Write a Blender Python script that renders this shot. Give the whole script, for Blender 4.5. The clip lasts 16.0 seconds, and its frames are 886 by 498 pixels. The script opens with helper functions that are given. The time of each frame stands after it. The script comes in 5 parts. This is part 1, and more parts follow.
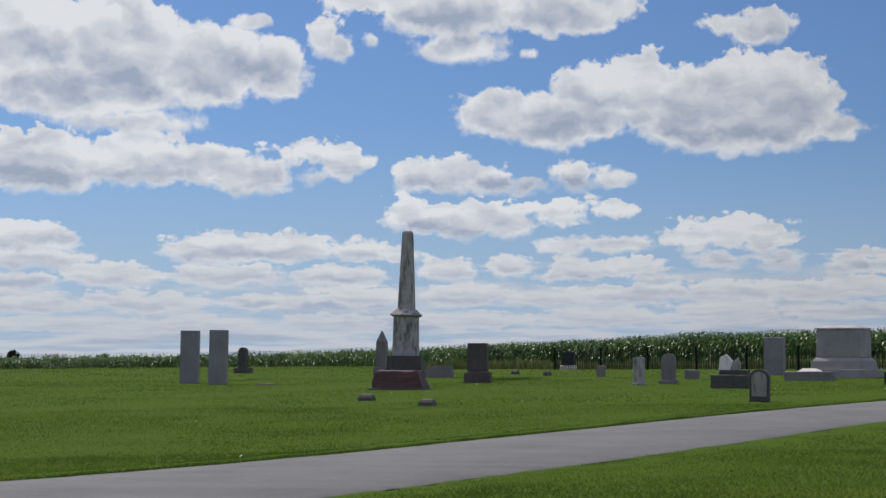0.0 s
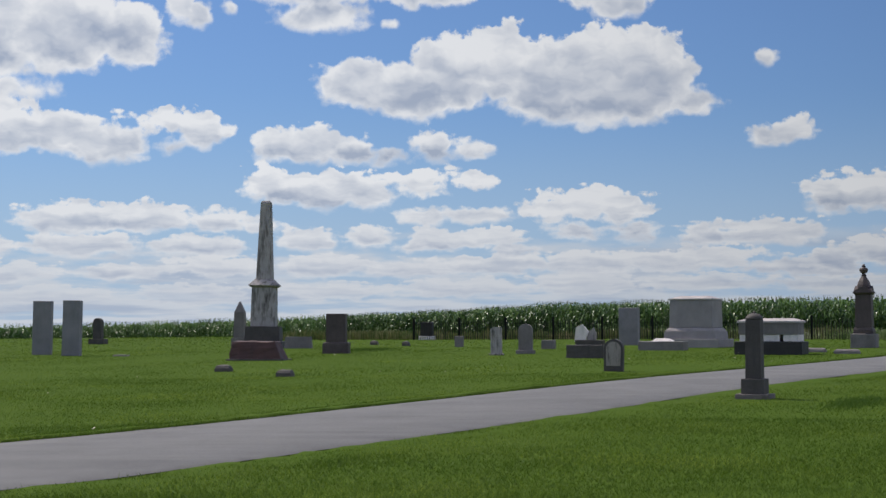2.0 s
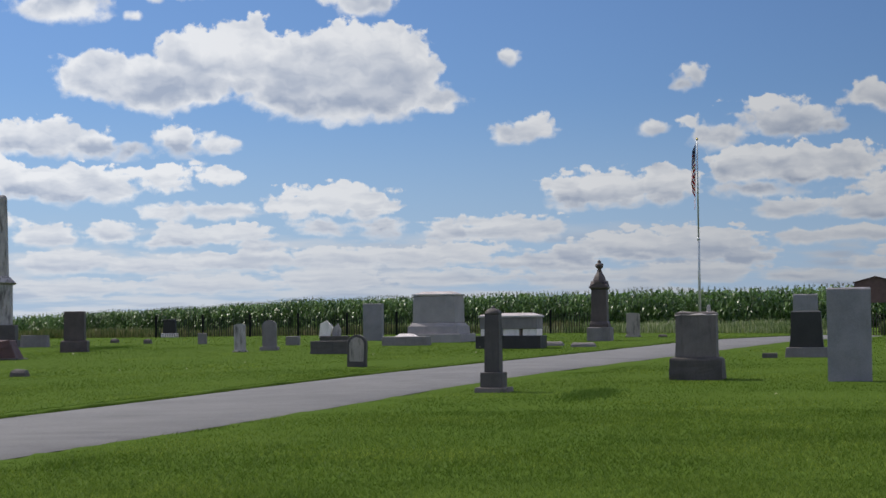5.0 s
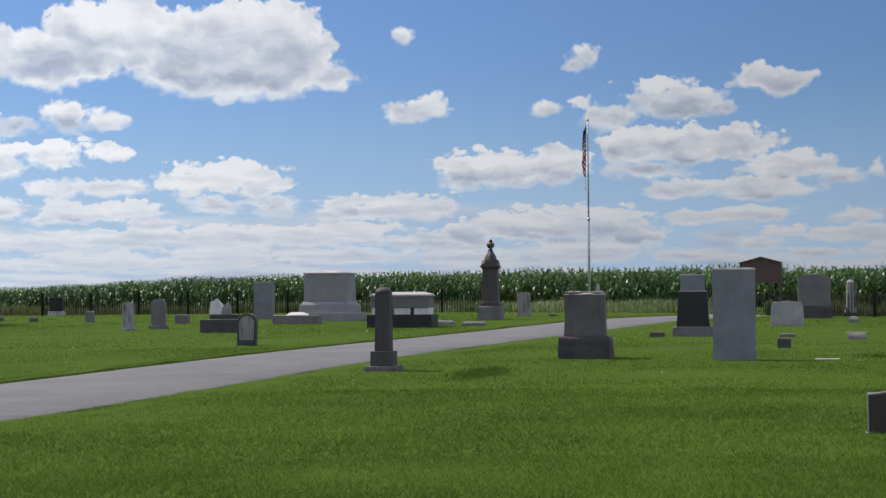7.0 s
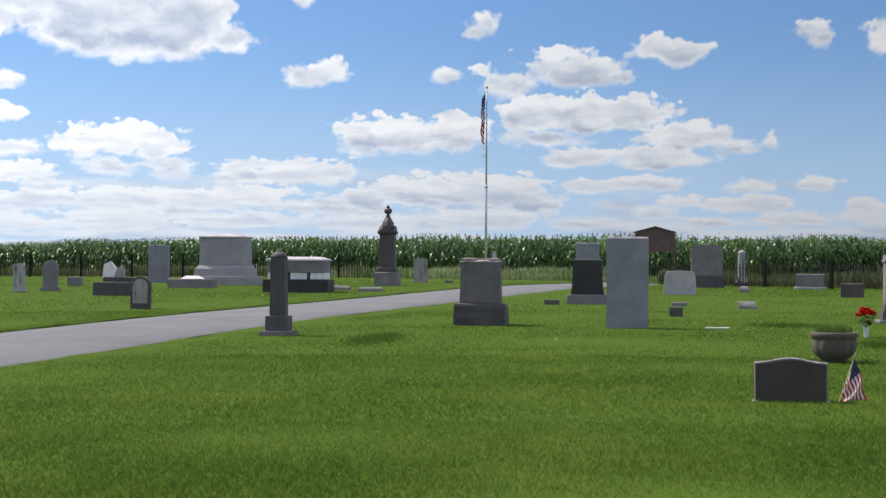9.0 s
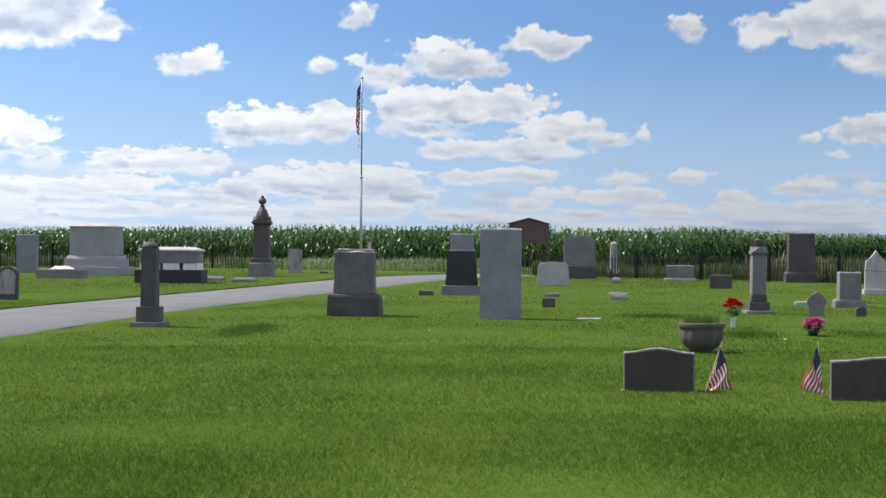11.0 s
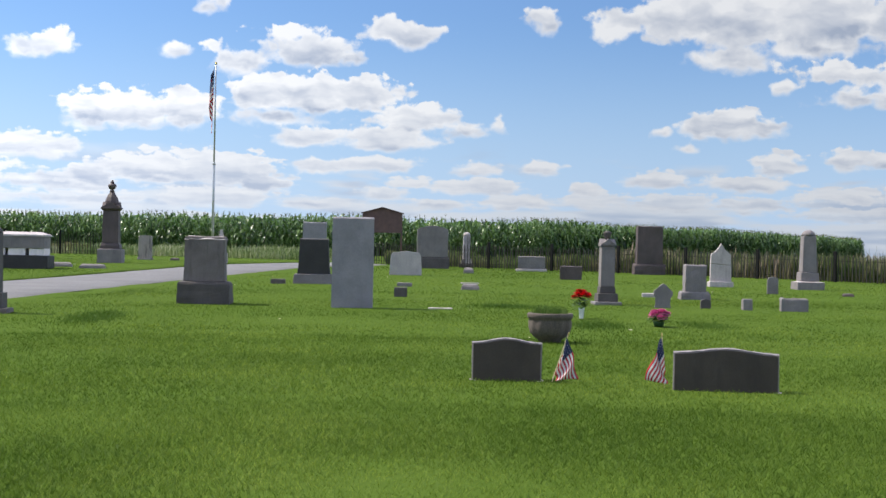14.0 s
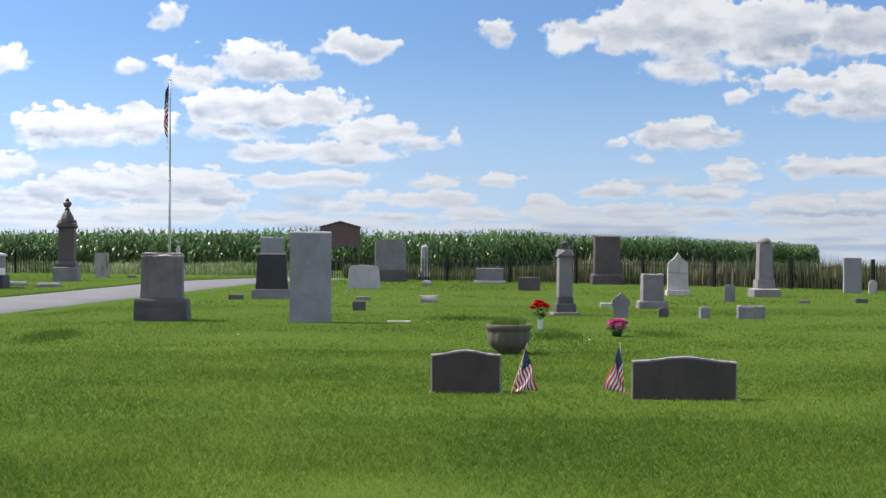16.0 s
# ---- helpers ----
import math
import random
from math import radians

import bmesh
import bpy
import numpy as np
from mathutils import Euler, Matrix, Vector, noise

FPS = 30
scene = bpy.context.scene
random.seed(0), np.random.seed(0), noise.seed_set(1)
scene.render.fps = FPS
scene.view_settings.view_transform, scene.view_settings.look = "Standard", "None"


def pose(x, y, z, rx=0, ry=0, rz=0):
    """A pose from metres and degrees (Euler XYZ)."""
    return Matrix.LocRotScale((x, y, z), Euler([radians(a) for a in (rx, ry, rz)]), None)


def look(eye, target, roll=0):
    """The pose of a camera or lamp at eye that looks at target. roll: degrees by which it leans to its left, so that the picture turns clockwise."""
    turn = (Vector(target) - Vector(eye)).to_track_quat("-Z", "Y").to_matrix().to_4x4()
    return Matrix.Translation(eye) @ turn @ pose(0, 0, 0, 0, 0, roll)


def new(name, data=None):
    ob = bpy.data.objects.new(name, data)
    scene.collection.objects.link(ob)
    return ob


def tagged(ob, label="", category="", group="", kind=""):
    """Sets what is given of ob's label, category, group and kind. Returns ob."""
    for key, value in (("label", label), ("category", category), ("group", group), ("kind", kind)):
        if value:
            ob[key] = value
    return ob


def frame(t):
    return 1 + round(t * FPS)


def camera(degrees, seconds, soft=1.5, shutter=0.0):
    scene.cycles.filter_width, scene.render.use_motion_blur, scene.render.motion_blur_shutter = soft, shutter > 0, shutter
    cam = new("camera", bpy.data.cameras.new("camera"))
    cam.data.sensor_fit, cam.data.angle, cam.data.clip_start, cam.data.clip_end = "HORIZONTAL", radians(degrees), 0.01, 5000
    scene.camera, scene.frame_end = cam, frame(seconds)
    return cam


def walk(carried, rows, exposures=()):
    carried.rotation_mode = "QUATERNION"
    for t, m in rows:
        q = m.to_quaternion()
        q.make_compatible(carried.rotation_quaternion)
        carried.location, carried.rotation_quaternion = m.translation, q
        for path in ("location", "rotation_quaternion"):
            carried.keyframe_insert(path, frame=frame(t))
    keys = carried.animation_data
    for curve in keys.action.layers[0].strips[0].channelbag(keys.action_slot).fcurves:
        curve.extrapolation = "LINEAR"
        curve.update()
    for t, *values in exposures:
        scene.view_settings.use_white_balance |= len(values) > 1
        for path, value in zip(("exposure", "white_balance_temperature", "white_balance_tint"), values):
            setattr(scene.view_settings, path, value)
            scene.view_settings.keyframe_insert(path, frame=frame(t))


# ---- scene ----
cam = camera(32.0, 16.0)
PATH = [
    (0, pose(-0.032, 0.399, 1.6, 94.060, -0.050, 4.600)),
    (0.5, pose(-0.024, 0.399, 1.6, 93.855, 0.222, 3.463)),
    (1, pose(-0.013, 0.400, 1.6, 93.602, 0.308, 1.913)),
    (1.5, pose(-0.006, 0.400, 1.6, 93.443, 0.278, 0.866)),
    (2, pose(0.004, 0.400, 1.6, 92.971, 0.029, -0.589)),
    (2.5, pose(0.018, 0.400, 1.6, 92.597, 0.113, -2.558)),
    (3, pose(0.033, 0.399, 1.6, 92.688, 0.182, -4.672)),
    (3.5, pose(0.040, 0.398, 1.6, 92.636, 0.421, -5.786)),
    (4, pose(0.050, 0.397, 1.6, 92.739, 0.498, -7.203)),
    (6.5, pose(0.091, 0.390, 1.6, 92.422, 0.406, -13.131)),
    (7, pose(0.097, 0.388, 1.6, 91.970, 0.346, -13.962)),
    (7.5, pose(0.102, 0.387, 1.6, 91.535, 0.271, -14.766)),
    (8, pose(0.107, 0.385, 1.6, 91.051, -0.167, -15.538)),
    (8.5, pose(0.115, 0.383, 1.6, 90.822, -0.351, -16.634)),
    (9, pose(0.122, 0.381, 1.6, 90.705, -0.340, -17.759)),
    (9.5, pose(0.129, 0.379, 1.6, 90.371, -0.368, -18.857)),
    (10, pose(0.137, 0.376, 1.6, 90.493, -0.440, -20.064)),
    (12.5, pose(0.171, 0.362, 1.6, 89.984, -0.547, -25.338)),
    (13, pose(0.177, 0.359, 1.6, 90.000, -0.678, -26.229)),
    (13.5, pose(0.182, 0.356, 1.6, 89.880, -0.933, -27.130)),
    (14, pose(0.186, 0.354, 1.6, 90.072, -1.147, -27.765)),
    (14.5, pose(0.186, 0.354, 1.6, 90.365, -0.442, -27.738)),
    (15, pose(0.185, 0.355, 1.6, 91.137, -0.338, -27.553)),
    (15.5, pose(0.189, 0.353, 1.6, 91.035, -0.256, -28.152)),
    (16, pose(0.196, 0.349, 1.6, 90.561, -0.242, -29.305)),
]
walk(cam, PATH, exposures=((0.0, -0.57), (2.0, -0.48), (4.0, -0.39), (6.5, -0.32), (7.5, -0.14), (8.5, 0.05), (10.0, 0.18), (12.5, 0.32), (16.0, 0.42)))

# ---- world and sun ----
SUN_AZ, SUN_EL = -48.0, 53.0          # degrees, azimuth from +y towards +x
sun = new("sun", bpy.data.lights.new("sun", "SUN"))
sun.data.energy, sun.data.angle, sun.data.color = 5.4, radians(0.53), (1.0, 0.94, 0.84)
sun_way = Vector((math.sin(radians(SUN_AZ)) * math.cos(radians(SUN_EL)), math.cos(radians(SUN_AZ)) * math.cos(radians(SUN_EL)), math.sin(radians(SUN_EL))))
sun.matrix_world = look(sun_way * 50, (0, 0, 0))

world = bpy.data.worlds.new("summer_sky")
scene.world = world
world.use_nodes = True
wt = world.node_tree
wt.nodes.clear()


def wn(kind, **links):
    """A node of the sky, with its inputs by number: i0=socket or value."""
    n = wt.nodes.new(kind)
    for key, v in links.items():
        if key[0] == "i" and key[1:].isdigit():
            s = n.inputs[int(key[1:])]
            if isinstance(v, bpy.types.NodeSocket):
                wt.links.new(v, s)
            else:
                s.default_value = v
    return n


def wmath(op, a, b=0.0, c=0.0, clamp=False):
    n = wn("ShaderNodeMath", i0=a, i1=b, i2=c)
    n.operation, n.use_clamp = op, clamp
    return n.outputs[0]


def wvec(op, a, b=(0, 0, 0), c=(0, 0, 0), out=0):
    n = wt.nodes.new("ShaderNodeVectorMath")
    n.operation = op
    for s, v in zip(n.inputs, (a, b, c)):
        if isinstance(v, bpy.types.NodeSocket):
            wt.links.new(v, s)
        else:
            s.default_value = v
    return n.outputs[out]


def wnoise(vec, scale, detail, rough, out="Fac"):
    n = wt.nodes.new("ShaderNodeTexNoise")
    n.inputs["Scale"].default_value, n.inputs["Detail"].default_value, n.inputs["Roughness"].default_value = scale, detail, rough
    wt.links.new(vec, n.inputs["Vector"])
    return n.outputs[out]


def wsmooth(v, lo, hi, a=0.0, b=1.0):
    n = wn("ShaderNodeMapRange", i0=v, i1=lo, i2=hi, i3=a, i4=b)
    n.interpolation_type = "SMOOTHSTEP"
    return n.outputs[0]


def wmix(fac, a, b):
    n = wt.nodes.new("ShaderNodeMix")
    n.data_type = "RGBA"
    for s, v in ((n.inputs[0], fac), (n.inputs[6], a), (n.inputs[7], b)):
        if isinstance(v, bpy.types.NodeSocket):
            wt.links.new(v, s)
        else:
            s.default_value = v
    return n.outputs[2]


sky = wt.nodes.new("ShaderNodeTexSky")
sky.sky_type, sky.sun_disc = "NISHITA", False
sky.sun_elevation, sky.sun_rotation = radians(SUN_EL), radians(SUN_AZ)
sky.air_density, sky.dust_density, sky.ozone_density = 1.0, 0.6, 1.6

# azimuth and elevation in degrees
way = wt.nodes.new("ShaderNodeTexCoord").outputs["Generated"]
sep = wt.nodes.new("ShaderNodeSeparateXYZ")
wt.links.new(way, sep.inputs[0])
az = wmath("MULTIPLY", wmath("ARCTAN2", sep.outputs[0], sep.outputs[1]), 57.2958)
el = wmath("MULTIPLY", wmath("ARCSINE", sep.outputs[2]), 57.2958)
comb = wt.nodes.new("ShaderNodeCombineXYZ")
wt.links.new(az, comb.inputs[0])
wt.links.new(el, comb.inputs[1])
flat_way = comb.outputs[0]
# ragged outlines: the clouds' coordinates are stirred, and heaped with round puffs that shrink towards the horizon
stir = wvec("SUBTRACT", wnoise(flat_way, 1.3, 2.0, 0.5, "Color"), (0.5, 0.5, 0.5))
stirred = wvec("MULTIPLY_ADD", stir, (1.0, 0.42, 0.0), flat_way)
stirred_sep = wt.nodes.new("ShaderNodeSeparateXYZ")
wt.links.new(stirred, stirred_sep.inputs[0])
steep = wmath("MULTIPLY", wmath("LOGARITHM", wmath("MAXIMUM", wmath("ADD", el, 0.8), 0.05), 2.71828), 7.0)
low_way = wt.nodes.new("ShaderNodeCombineXYZ")
wt.links.new(az, low_way.inputs[0])
wt.links.new(steep, low_way.inputs[1])
puff_way = wvec("MULTIPLY_ADD", low_way.outputs[0], (0.85, 1.5, 0.0), wvec("MULTIPLY", stir, (0.7, 0.7, 0.0)))


def wpuff(scale, smooth):
    n = wt.nodes.new("ShaderNodeTexVoronoi")
    n.feature, n.voronoi_dimensions = "SMOOTH_F1", "2D"
    n.inputs["Scale"].default_value, n.inputs["Smoothness"].default_value = scale, smooth
    wt.links.new(puff_way, n.inputs["Vector"])
    return n.outputs["Distance"]


heaped = wmath("MULTIPLY_ADD", wpuff(1.1, 0.5), -1.5, 0.70)
heaped = wmath("MULTIPLY_ADD", wpuff(2.7, 0.4), -0.70, wmath("ADD", heaped, 0.28))
heaped = wmath("MULTIPLY_ADD", wmath("SUBTRACT", wnoise(flat_way, 3.2, 5.0, 0.62), 0.5), 1.7, heaped)
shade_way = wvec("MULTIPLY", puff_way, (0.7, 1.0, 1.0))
swell = wnoise(shade_way, 0.95, 3.5, 0.5)
swell_up = wnoise(wvec("ADD", shade_way, (0.14, 0.42, 0.0)), 0.95, 3.5, 0.5)
relief = wmath("MULTIPLY", wmath("SUBTRACT", swell_up, swell), 2.6)
patch = wmath("MULTIPLY", wmath("SUBTRACT", wnoise(shade_way, 0.45, 2.0, 0.45), 0.5), 1.5)

# brightest on the sun's side
CLOUD_LIT, CLOUD_DIM = (10.9, 11.1, 11.5, 1.0), (5.0, 5.8, 7.4, 1.0)
FAR_LIT, FAR_DIM = (8.3, 8.7, 9.4, 1.0), (5.4, 6.2, 7.8, 1.0)
sunward = wsmooth(az, -8.0, 38.0, 1.0, 0.56)
veil = wsmooth(el, 0.0, 9.0, 0.66, 0.06)
clear = wvec("MULTIPLY", sky.outputs[0], (0.64, 0.88, 1.27))
air = wmix(veil, clear, (5.7, 7.4, 10.3, 1.0))
brighter = wmix(1.0, air, (1.34, 1.34, 1.34, 1.0))
brighter.node.blend_type = "MULTIPLY"
air = wmix(wsmooth(az, -6.0, 42.0), air, brighter)

# far decks: rows of small heaps, flatter and closer towards the horizon
flat_rows = wvec("MULTIPLY", low_way.outputs[0], (0.42, 1.0, 1.0))
deck = wnoise(flat_rows, 0.46, 4.5, 0.5)
deck_up = wnoise(wvec("ADD", flat_rows, (0.06, 0.7, 0.0)), 0.46, 3.0, 0.5)
cover = wmath("ADD", wsmooth(el, 1.0, 5.0, 0.0, 0.16), wmath("MULTIPLY", wsmooth(az, 8.0, 26.0, 0.0, 0.06), wsmooth(el, 0.5, 3.0, 0.0, 1.0)))
mask_deck = wmath("MULTIPLY", wsmooth(wmath("SUBTRACT", deck, cover), 0.38, 0.52), wsmooth(el, 2.6, 4.2, 1.0, 0.0))
LAYERS = [wmix(wmath("MULTIPLY", mask_deck, 0.8), air, wmix(wsmooth(deck_up, 0.46, 0.66), FAR_LIT, FAR_DIM))]


SHARED = ("stirred", "heaped", "relief", "patch", "el")
IN = {"stirred": stirred, "heaped": heaped, "relief": relief, "patch": patch, "el": stirred_sep.outputs[1]}
SKY_TREE, OUTER = wt, dict(IN)


def band(first=True):
    """Closes the last band of clouds, a group laid over the sky so far, and begins the next."""
    global wt
    if wt is not SKY_TREE:
        out = wt.nodes.new("NodeGroupOutput")
        wt.links.new(LAYERS[0], out.inputs[0])
        n = SKY_TREE.nodes.new("ShaderNodeGroup")
        n.node_tree = wt
        for k, v in enumerate([LAYERS[1]] + [OUTER[key] for key in SHARED]):
            SKY_TREE.links.new(v, n.inputs[k])
        LAYERS[:] = [n.outputs[0]]
        wt = SKY_TREE
    if first:
        wt = bpy.data.node_groups.new("cloud_band", "ShaderNodeTree")
        wt.interface.new_socket("below", in_out="INPUT", socket_type="NodeSocketColor")
        for key in SHARED:
            wt.interface.new_socket(key, in_out="INPUT", socket_type="NodeSocketVector" if key == "stirred" else "NodeSocketFloat")
        wt.interface.new_socket("sky", in_out="OUTPUT", socket_type="NodeSocketColor")
        n = wt.nodes.new("NodeGroupInput")
        LAYERS[:] = [n.outputs[0], LAYERS[0]]
        for k, key in enumerate(SHARED):
            IN[key] = n.outputs[k + 1]


def cumulus(*lobes):
    """A heaped cloud before all earlier ones, from lobes: azimuth, elevation, half width and half height in degrees."""
    field = None
    for a, e, rw, rh in lobes:
        r = wvec("MULTIPLY_ADD", IN["stirred"], (1 / rw, 1 / rh, 0.0), (-a / rw, -e / rh, 0.0))
        reach = 0.6 * rh + 0.4 * min(rw, rh * 1.6)
        depth = wmath("MULTIPLY_ADD", wvec("LENGTH", r, out=1), -reach, reach)
        field = depth if field is None else wmath("SMOOTH_MAX", field, depth, 0.14)
    top = max(e + rh for a, e, rw, rh in lobes)
    foot = min(e - rh for a, e, rw, rh in lobes)
    tall, mid = top - foot, (top + foot) / 2
    near = min(1.0, max(0.0, (mid - 1.0) / 4.0))
    puffy = min(0.40, max(0.07, 0.24 * tall))
    # heaped and crisp above, flatter and thinning out below
    rel = wmath("MINIMUM", wmath("MAXIMUM", wmath("MULTIPLY_ADD", IN["el"], -1.0 / tall, top / tall), 0.0), 1.2)
    heap = wmath("MULTIPLY", IN["heaped"], wmath("MULTIPLY_ADD", rel, -0.65 * puffy, 1.1 * puffy))
    body = wmath("ADD", heap, wmath("ADD", field, 0.03 + 0.10 * puffy))
    edge = wmath("MULTIPLY_ADD", rel, 0.6 * puffy + 0.05, 0.10 + 0.07 * near)
    n = wn("ShaderNodeMapRange", i0=body, i1=0.0, i2=edge, i3=0.0, i4=0.97 if near > 0.3 else 0.70 + 0.8 * near)
    n.interpolation_type = "SMOOTHSTEP"
    thick = wsmooth(body, 0.0, 0.17 * tall + 0.32, 0.0, min(1.0, 0.62 + 0.14 * tall))
    shade = wmath("MULTIPLY", thick, wmath("ADD", wsmooth(rel, 0.15, 0.80, 0.10, 0.90), IN["patch"]))
    shade = wmath("MULTIPLY_ADD", IN["relief"], 0.30 + 0.30 * near, shade)
    lit = tuple(f + (c - f) * near for f, c in zip(FAR_LIT, CLOUD_LIT))
    dim = tuple(f + (c - f) * near for f, c in zip(FAR_DIM, CLOUD_DIM))
    LAYERS[0] = wmix(n.outputs[0], LAYERS[0], wmix(shade, lit, dim))


band()
cumulus((-18.7, 1.20, 3.05, 0.30), (-13.8, 1.18, 2.85, 0.36))
cumulus((-8.8, 1.25, 2.39, 0.42), (-3.3, 1.41, 2.20, 0.37))
cumulus((1.3, 1.51, 2.80, 0.36), (5.8, 1.55, 2.73, 0.31))
cumulus((-19.7, 1.90, 2.05, 0.40), (-15.7, 2.04, 2.62, 0.41))
cumulus((-11.3, 2.07, 1.96, 0.31), (-7.8, 2.29, 1.88, 0.42))
cumulus((5.7, 1.77, 2.40, 0.31), (10.2, 1.71, 2.88, 0.31))
cumulus((14.7, 1.67, 2.51, 0.29), (19.3, 1.80, 2.51, 0.40), (23.1, 1.64, 1.66, 0.26))
cumulus((43.4, 1.54, 3.35, 0.30))
cumulus((27.6, 1.73, 1.22, 0.18), (30.7, 1.78, 1.69, 0.22))
band()
cumulus((25.4, 2.09, 1.03, 0.29))
cumulus((27.7, 1.70, 1.26, 0.24), (30.4, 1.84, 1.36, 0.31))
cumulus((-19.9, 2.71, 1.85, 0.40), (-16.7, 3.01, 2.01, 0.46))
cumulus((-12.6, 3.05, 2.47, 0.47), (-8.5, 3.02, 2.09, 0.42))
cumulus((-4.0, 2.35, 1.78, 0.47), (-0.6, 2.25, 2.40, 0.37))
cumulus((2.7, 2.39, 2.16, 0.42), (6.1, 2.42, 2.02, 0.46))
cumulus((9.6, 2.50, 2.46, 0.46))
cumulus((10.0, 2.64, 2.26, 0.41), (13.7, 2.27, 2.29, 0.42))
cumulus((33.3, 1.96, 1.56, 0.31), (36.2, 1.91, 1.76, 0.36))
band()
cumulus((39.1, 1.85, 1.53, 0.31), (42.2, 2.25, 1.79, 0.31))
cumulus((45.0, 2.34, 1.75, 0.30))
cumulus((26.6, 2.48, 1.02, 0.26), (29.1, 2.39, 1.91, 0.34))
cumulus((32.9, 2.39, 0.54, 0.22))
cumulus((32.9, 2.34, 0.57, 0.24))
cumulus((38.8, 2.58, 1.84, 0.31))
cumulus((35.6, 2.72, 1.29, 0.34))
cumulus((14.9, 2.43, 1.05, 0.58), (17.1, 2.84, 1.99, 0.65), (19.4, 2.83, 2.20, 0.73), (21.0, 2.47, 1.25, 0.57))
cumulus((-4.4, 3.26, 1.36, 0.44), (-2.2, 3.39, 1.26, 0.36), (-0.3, 3.08, 1.04, 0.26))
band()
cumulus((0.4, 3.29, 1.56, 0.47), (2.4, 3.41, 1.24, 0.40), (3.1, 2.91, 1.08, 0.31))
cumulus((23.2, 3.05, 1.14, 0.31), (25.3, 3.13, 1.75, 0.33))
cumulus((29.0, 3.01, 0.96, 0.28))
cumulus((31.3, 3.11, 0.84, 0.33))
cumulus((-19.5, 3.53, 2.35, 0.41))
cumulus((-19.8, 4.35, 2.06, 0.63), (-18.6, 4.30, 0.89, 0.46))
cumulus((-13.0, 3.96, 2.05, 0.65), (-10.3, 4.03, 1.87, 0.60), (-7.7, 3.97, 1.57, 0.42), (-6.2, 3.76, 1.05, 0.31))
cumulus((10.3, 3.43, 1.13, 0.47), (12.6, 3.51, 2.08, 0.52))
cumulus((-0.1, 4.18, 1.10, 0.42), (1.9, 4.16, 1.56, 0.35))
band()
cumulus((4.4, 4.45, 0.92, 0.52), (6.2, 4.64, 2.08, 0.62), (7.2, 4.47, 1.06, 0.67), (5.6, 3.63, 1.12, 0.39), (7.7, 3.57, 1.15, 0.39))
cumulus((39.9, 3.34, 0.98, 0.46), (40.1, 3.56, 0.40, 0.31))
cumulus((42.4, 3.48, 0.94, 0.41), (44.6, 3.53, 2.15, 0.40))
cumulus((-5.7, 5.28, 1.26, 0.68), (-3.8, 5.13, 2.10, 0.73), (-2.2, 5.02, 1.05, 0.73), (-0.3, 5.41, 1.46, 0.50), (1.3, 5.52, 1.41, 0.37))
cumulus((22.7, 4.07, 1.61, 0.40), (25.5, 4.08, 2.16, 0.46))
cumulus((26.6, 4.85, 1.84, 0.57), (28.3, 4.45, 1.06, 0.34))
cumulus((21.0, 5.65, 1.25, 0.73), (22.8, 5.72, 1.98, 0.80), (24.7, 5.76, 1.63, 0.64), (21.6, 4.80, 1.88, 0.33))
cumulus((14.6, 4.78, 0.99, 0.73), (16.4, 4.93, 1.68, 0.76), (18.2, 5.02, 1.36, 0.73))
cumulus((29.7, 4.66, 0.33, 0.28))
band()
cumulus((-5.6, 6.70, 1.11, 0.63), (-4.2, 6.73, 1.58, 0.76), (-2.6, 6.64, 0.84, 0.57), (-1.6, 6.33, 0.82, 0.37))
cumulus((0.3, 6.75, 0.89, 0.64), (1.6, 6.61, 0.78, 0.36))
cumulus((37.1, 4.75, 0.87, 0.52), (38.3, 4.81, 1.33, 0.64), (39.4, 4.63, 0.86, 0.41))
cumulus((35.7, 4.48, 0.41, 0.22))
cumulus((36.6, 3.94, 0.52, 0.20))
cumulus((-19.1, 7.08, 2.77, 1.21), (-16.0, 7.24, 2.13, 1.10), (-13.7, 7.18, 1.64, 0.88), (-11.8, 6.69, 1.76, 0.78))
cumulus((-9.5, 7.61, 1.47, 0.42), (-8.3, 7.31, 1.05, 0.73), (-9.5, 6.67, 0.63, 0.31))
cumulus((12.4, 6.95, 0.62, 0.43), (13.4, 7.15, 0.99, 0.52))
cumulus((17.7, 7.10, 0.65, 0.34))
band()
cumulus((20.1, 6.71, 0.99, 0.50), (19.1, 7.37, 0.34, 0.25))
cumulus((21.8, 7.90, 1.10, 0.29), (22.8, 7.20, 1.98, 0.62), (24.1, 7.14, 0.62, 0.36))
cumulus((25.5, 8.08, 0.93, 0.49), (26.4, 7.91, 1.08, 0.58), (27.5, 8.17, 0.46, 0.20))
cumulus((42.3, 5.71, 1.24, 0.41), (44.7, 5.71, 2.05, 0.55), (41.9, 6.70, 1.70, 0.48), (44.8, 6.48, 1.95, 0.62))
cumulus((40.1, 6.09, 0.45, 0.32))
cumulus((31.1, 8.66, 0.58, 0.41), (31.5, 8.31, 0.47, 0.39))
cumulus((12.5, 9.82, 0.48, 0.35))
cumulus((18.9, 8.67, 0.43, 0.38), (19.3, 9.03, 0.48, 0.51))
cumulus((34.0, 8.43, 1.04, 0.67), (36.3, 8.66, 1.65, 1.02), (38.2, 8.73, 2.35, 1.32), (41.3, 8.56, 2.31, 1.21), (44.4, 8.37, 2.35, 0.89), (38.3, 7.15, 1.64, 0.56), (41.1, 7.46, 2.51, 0.40))
band()
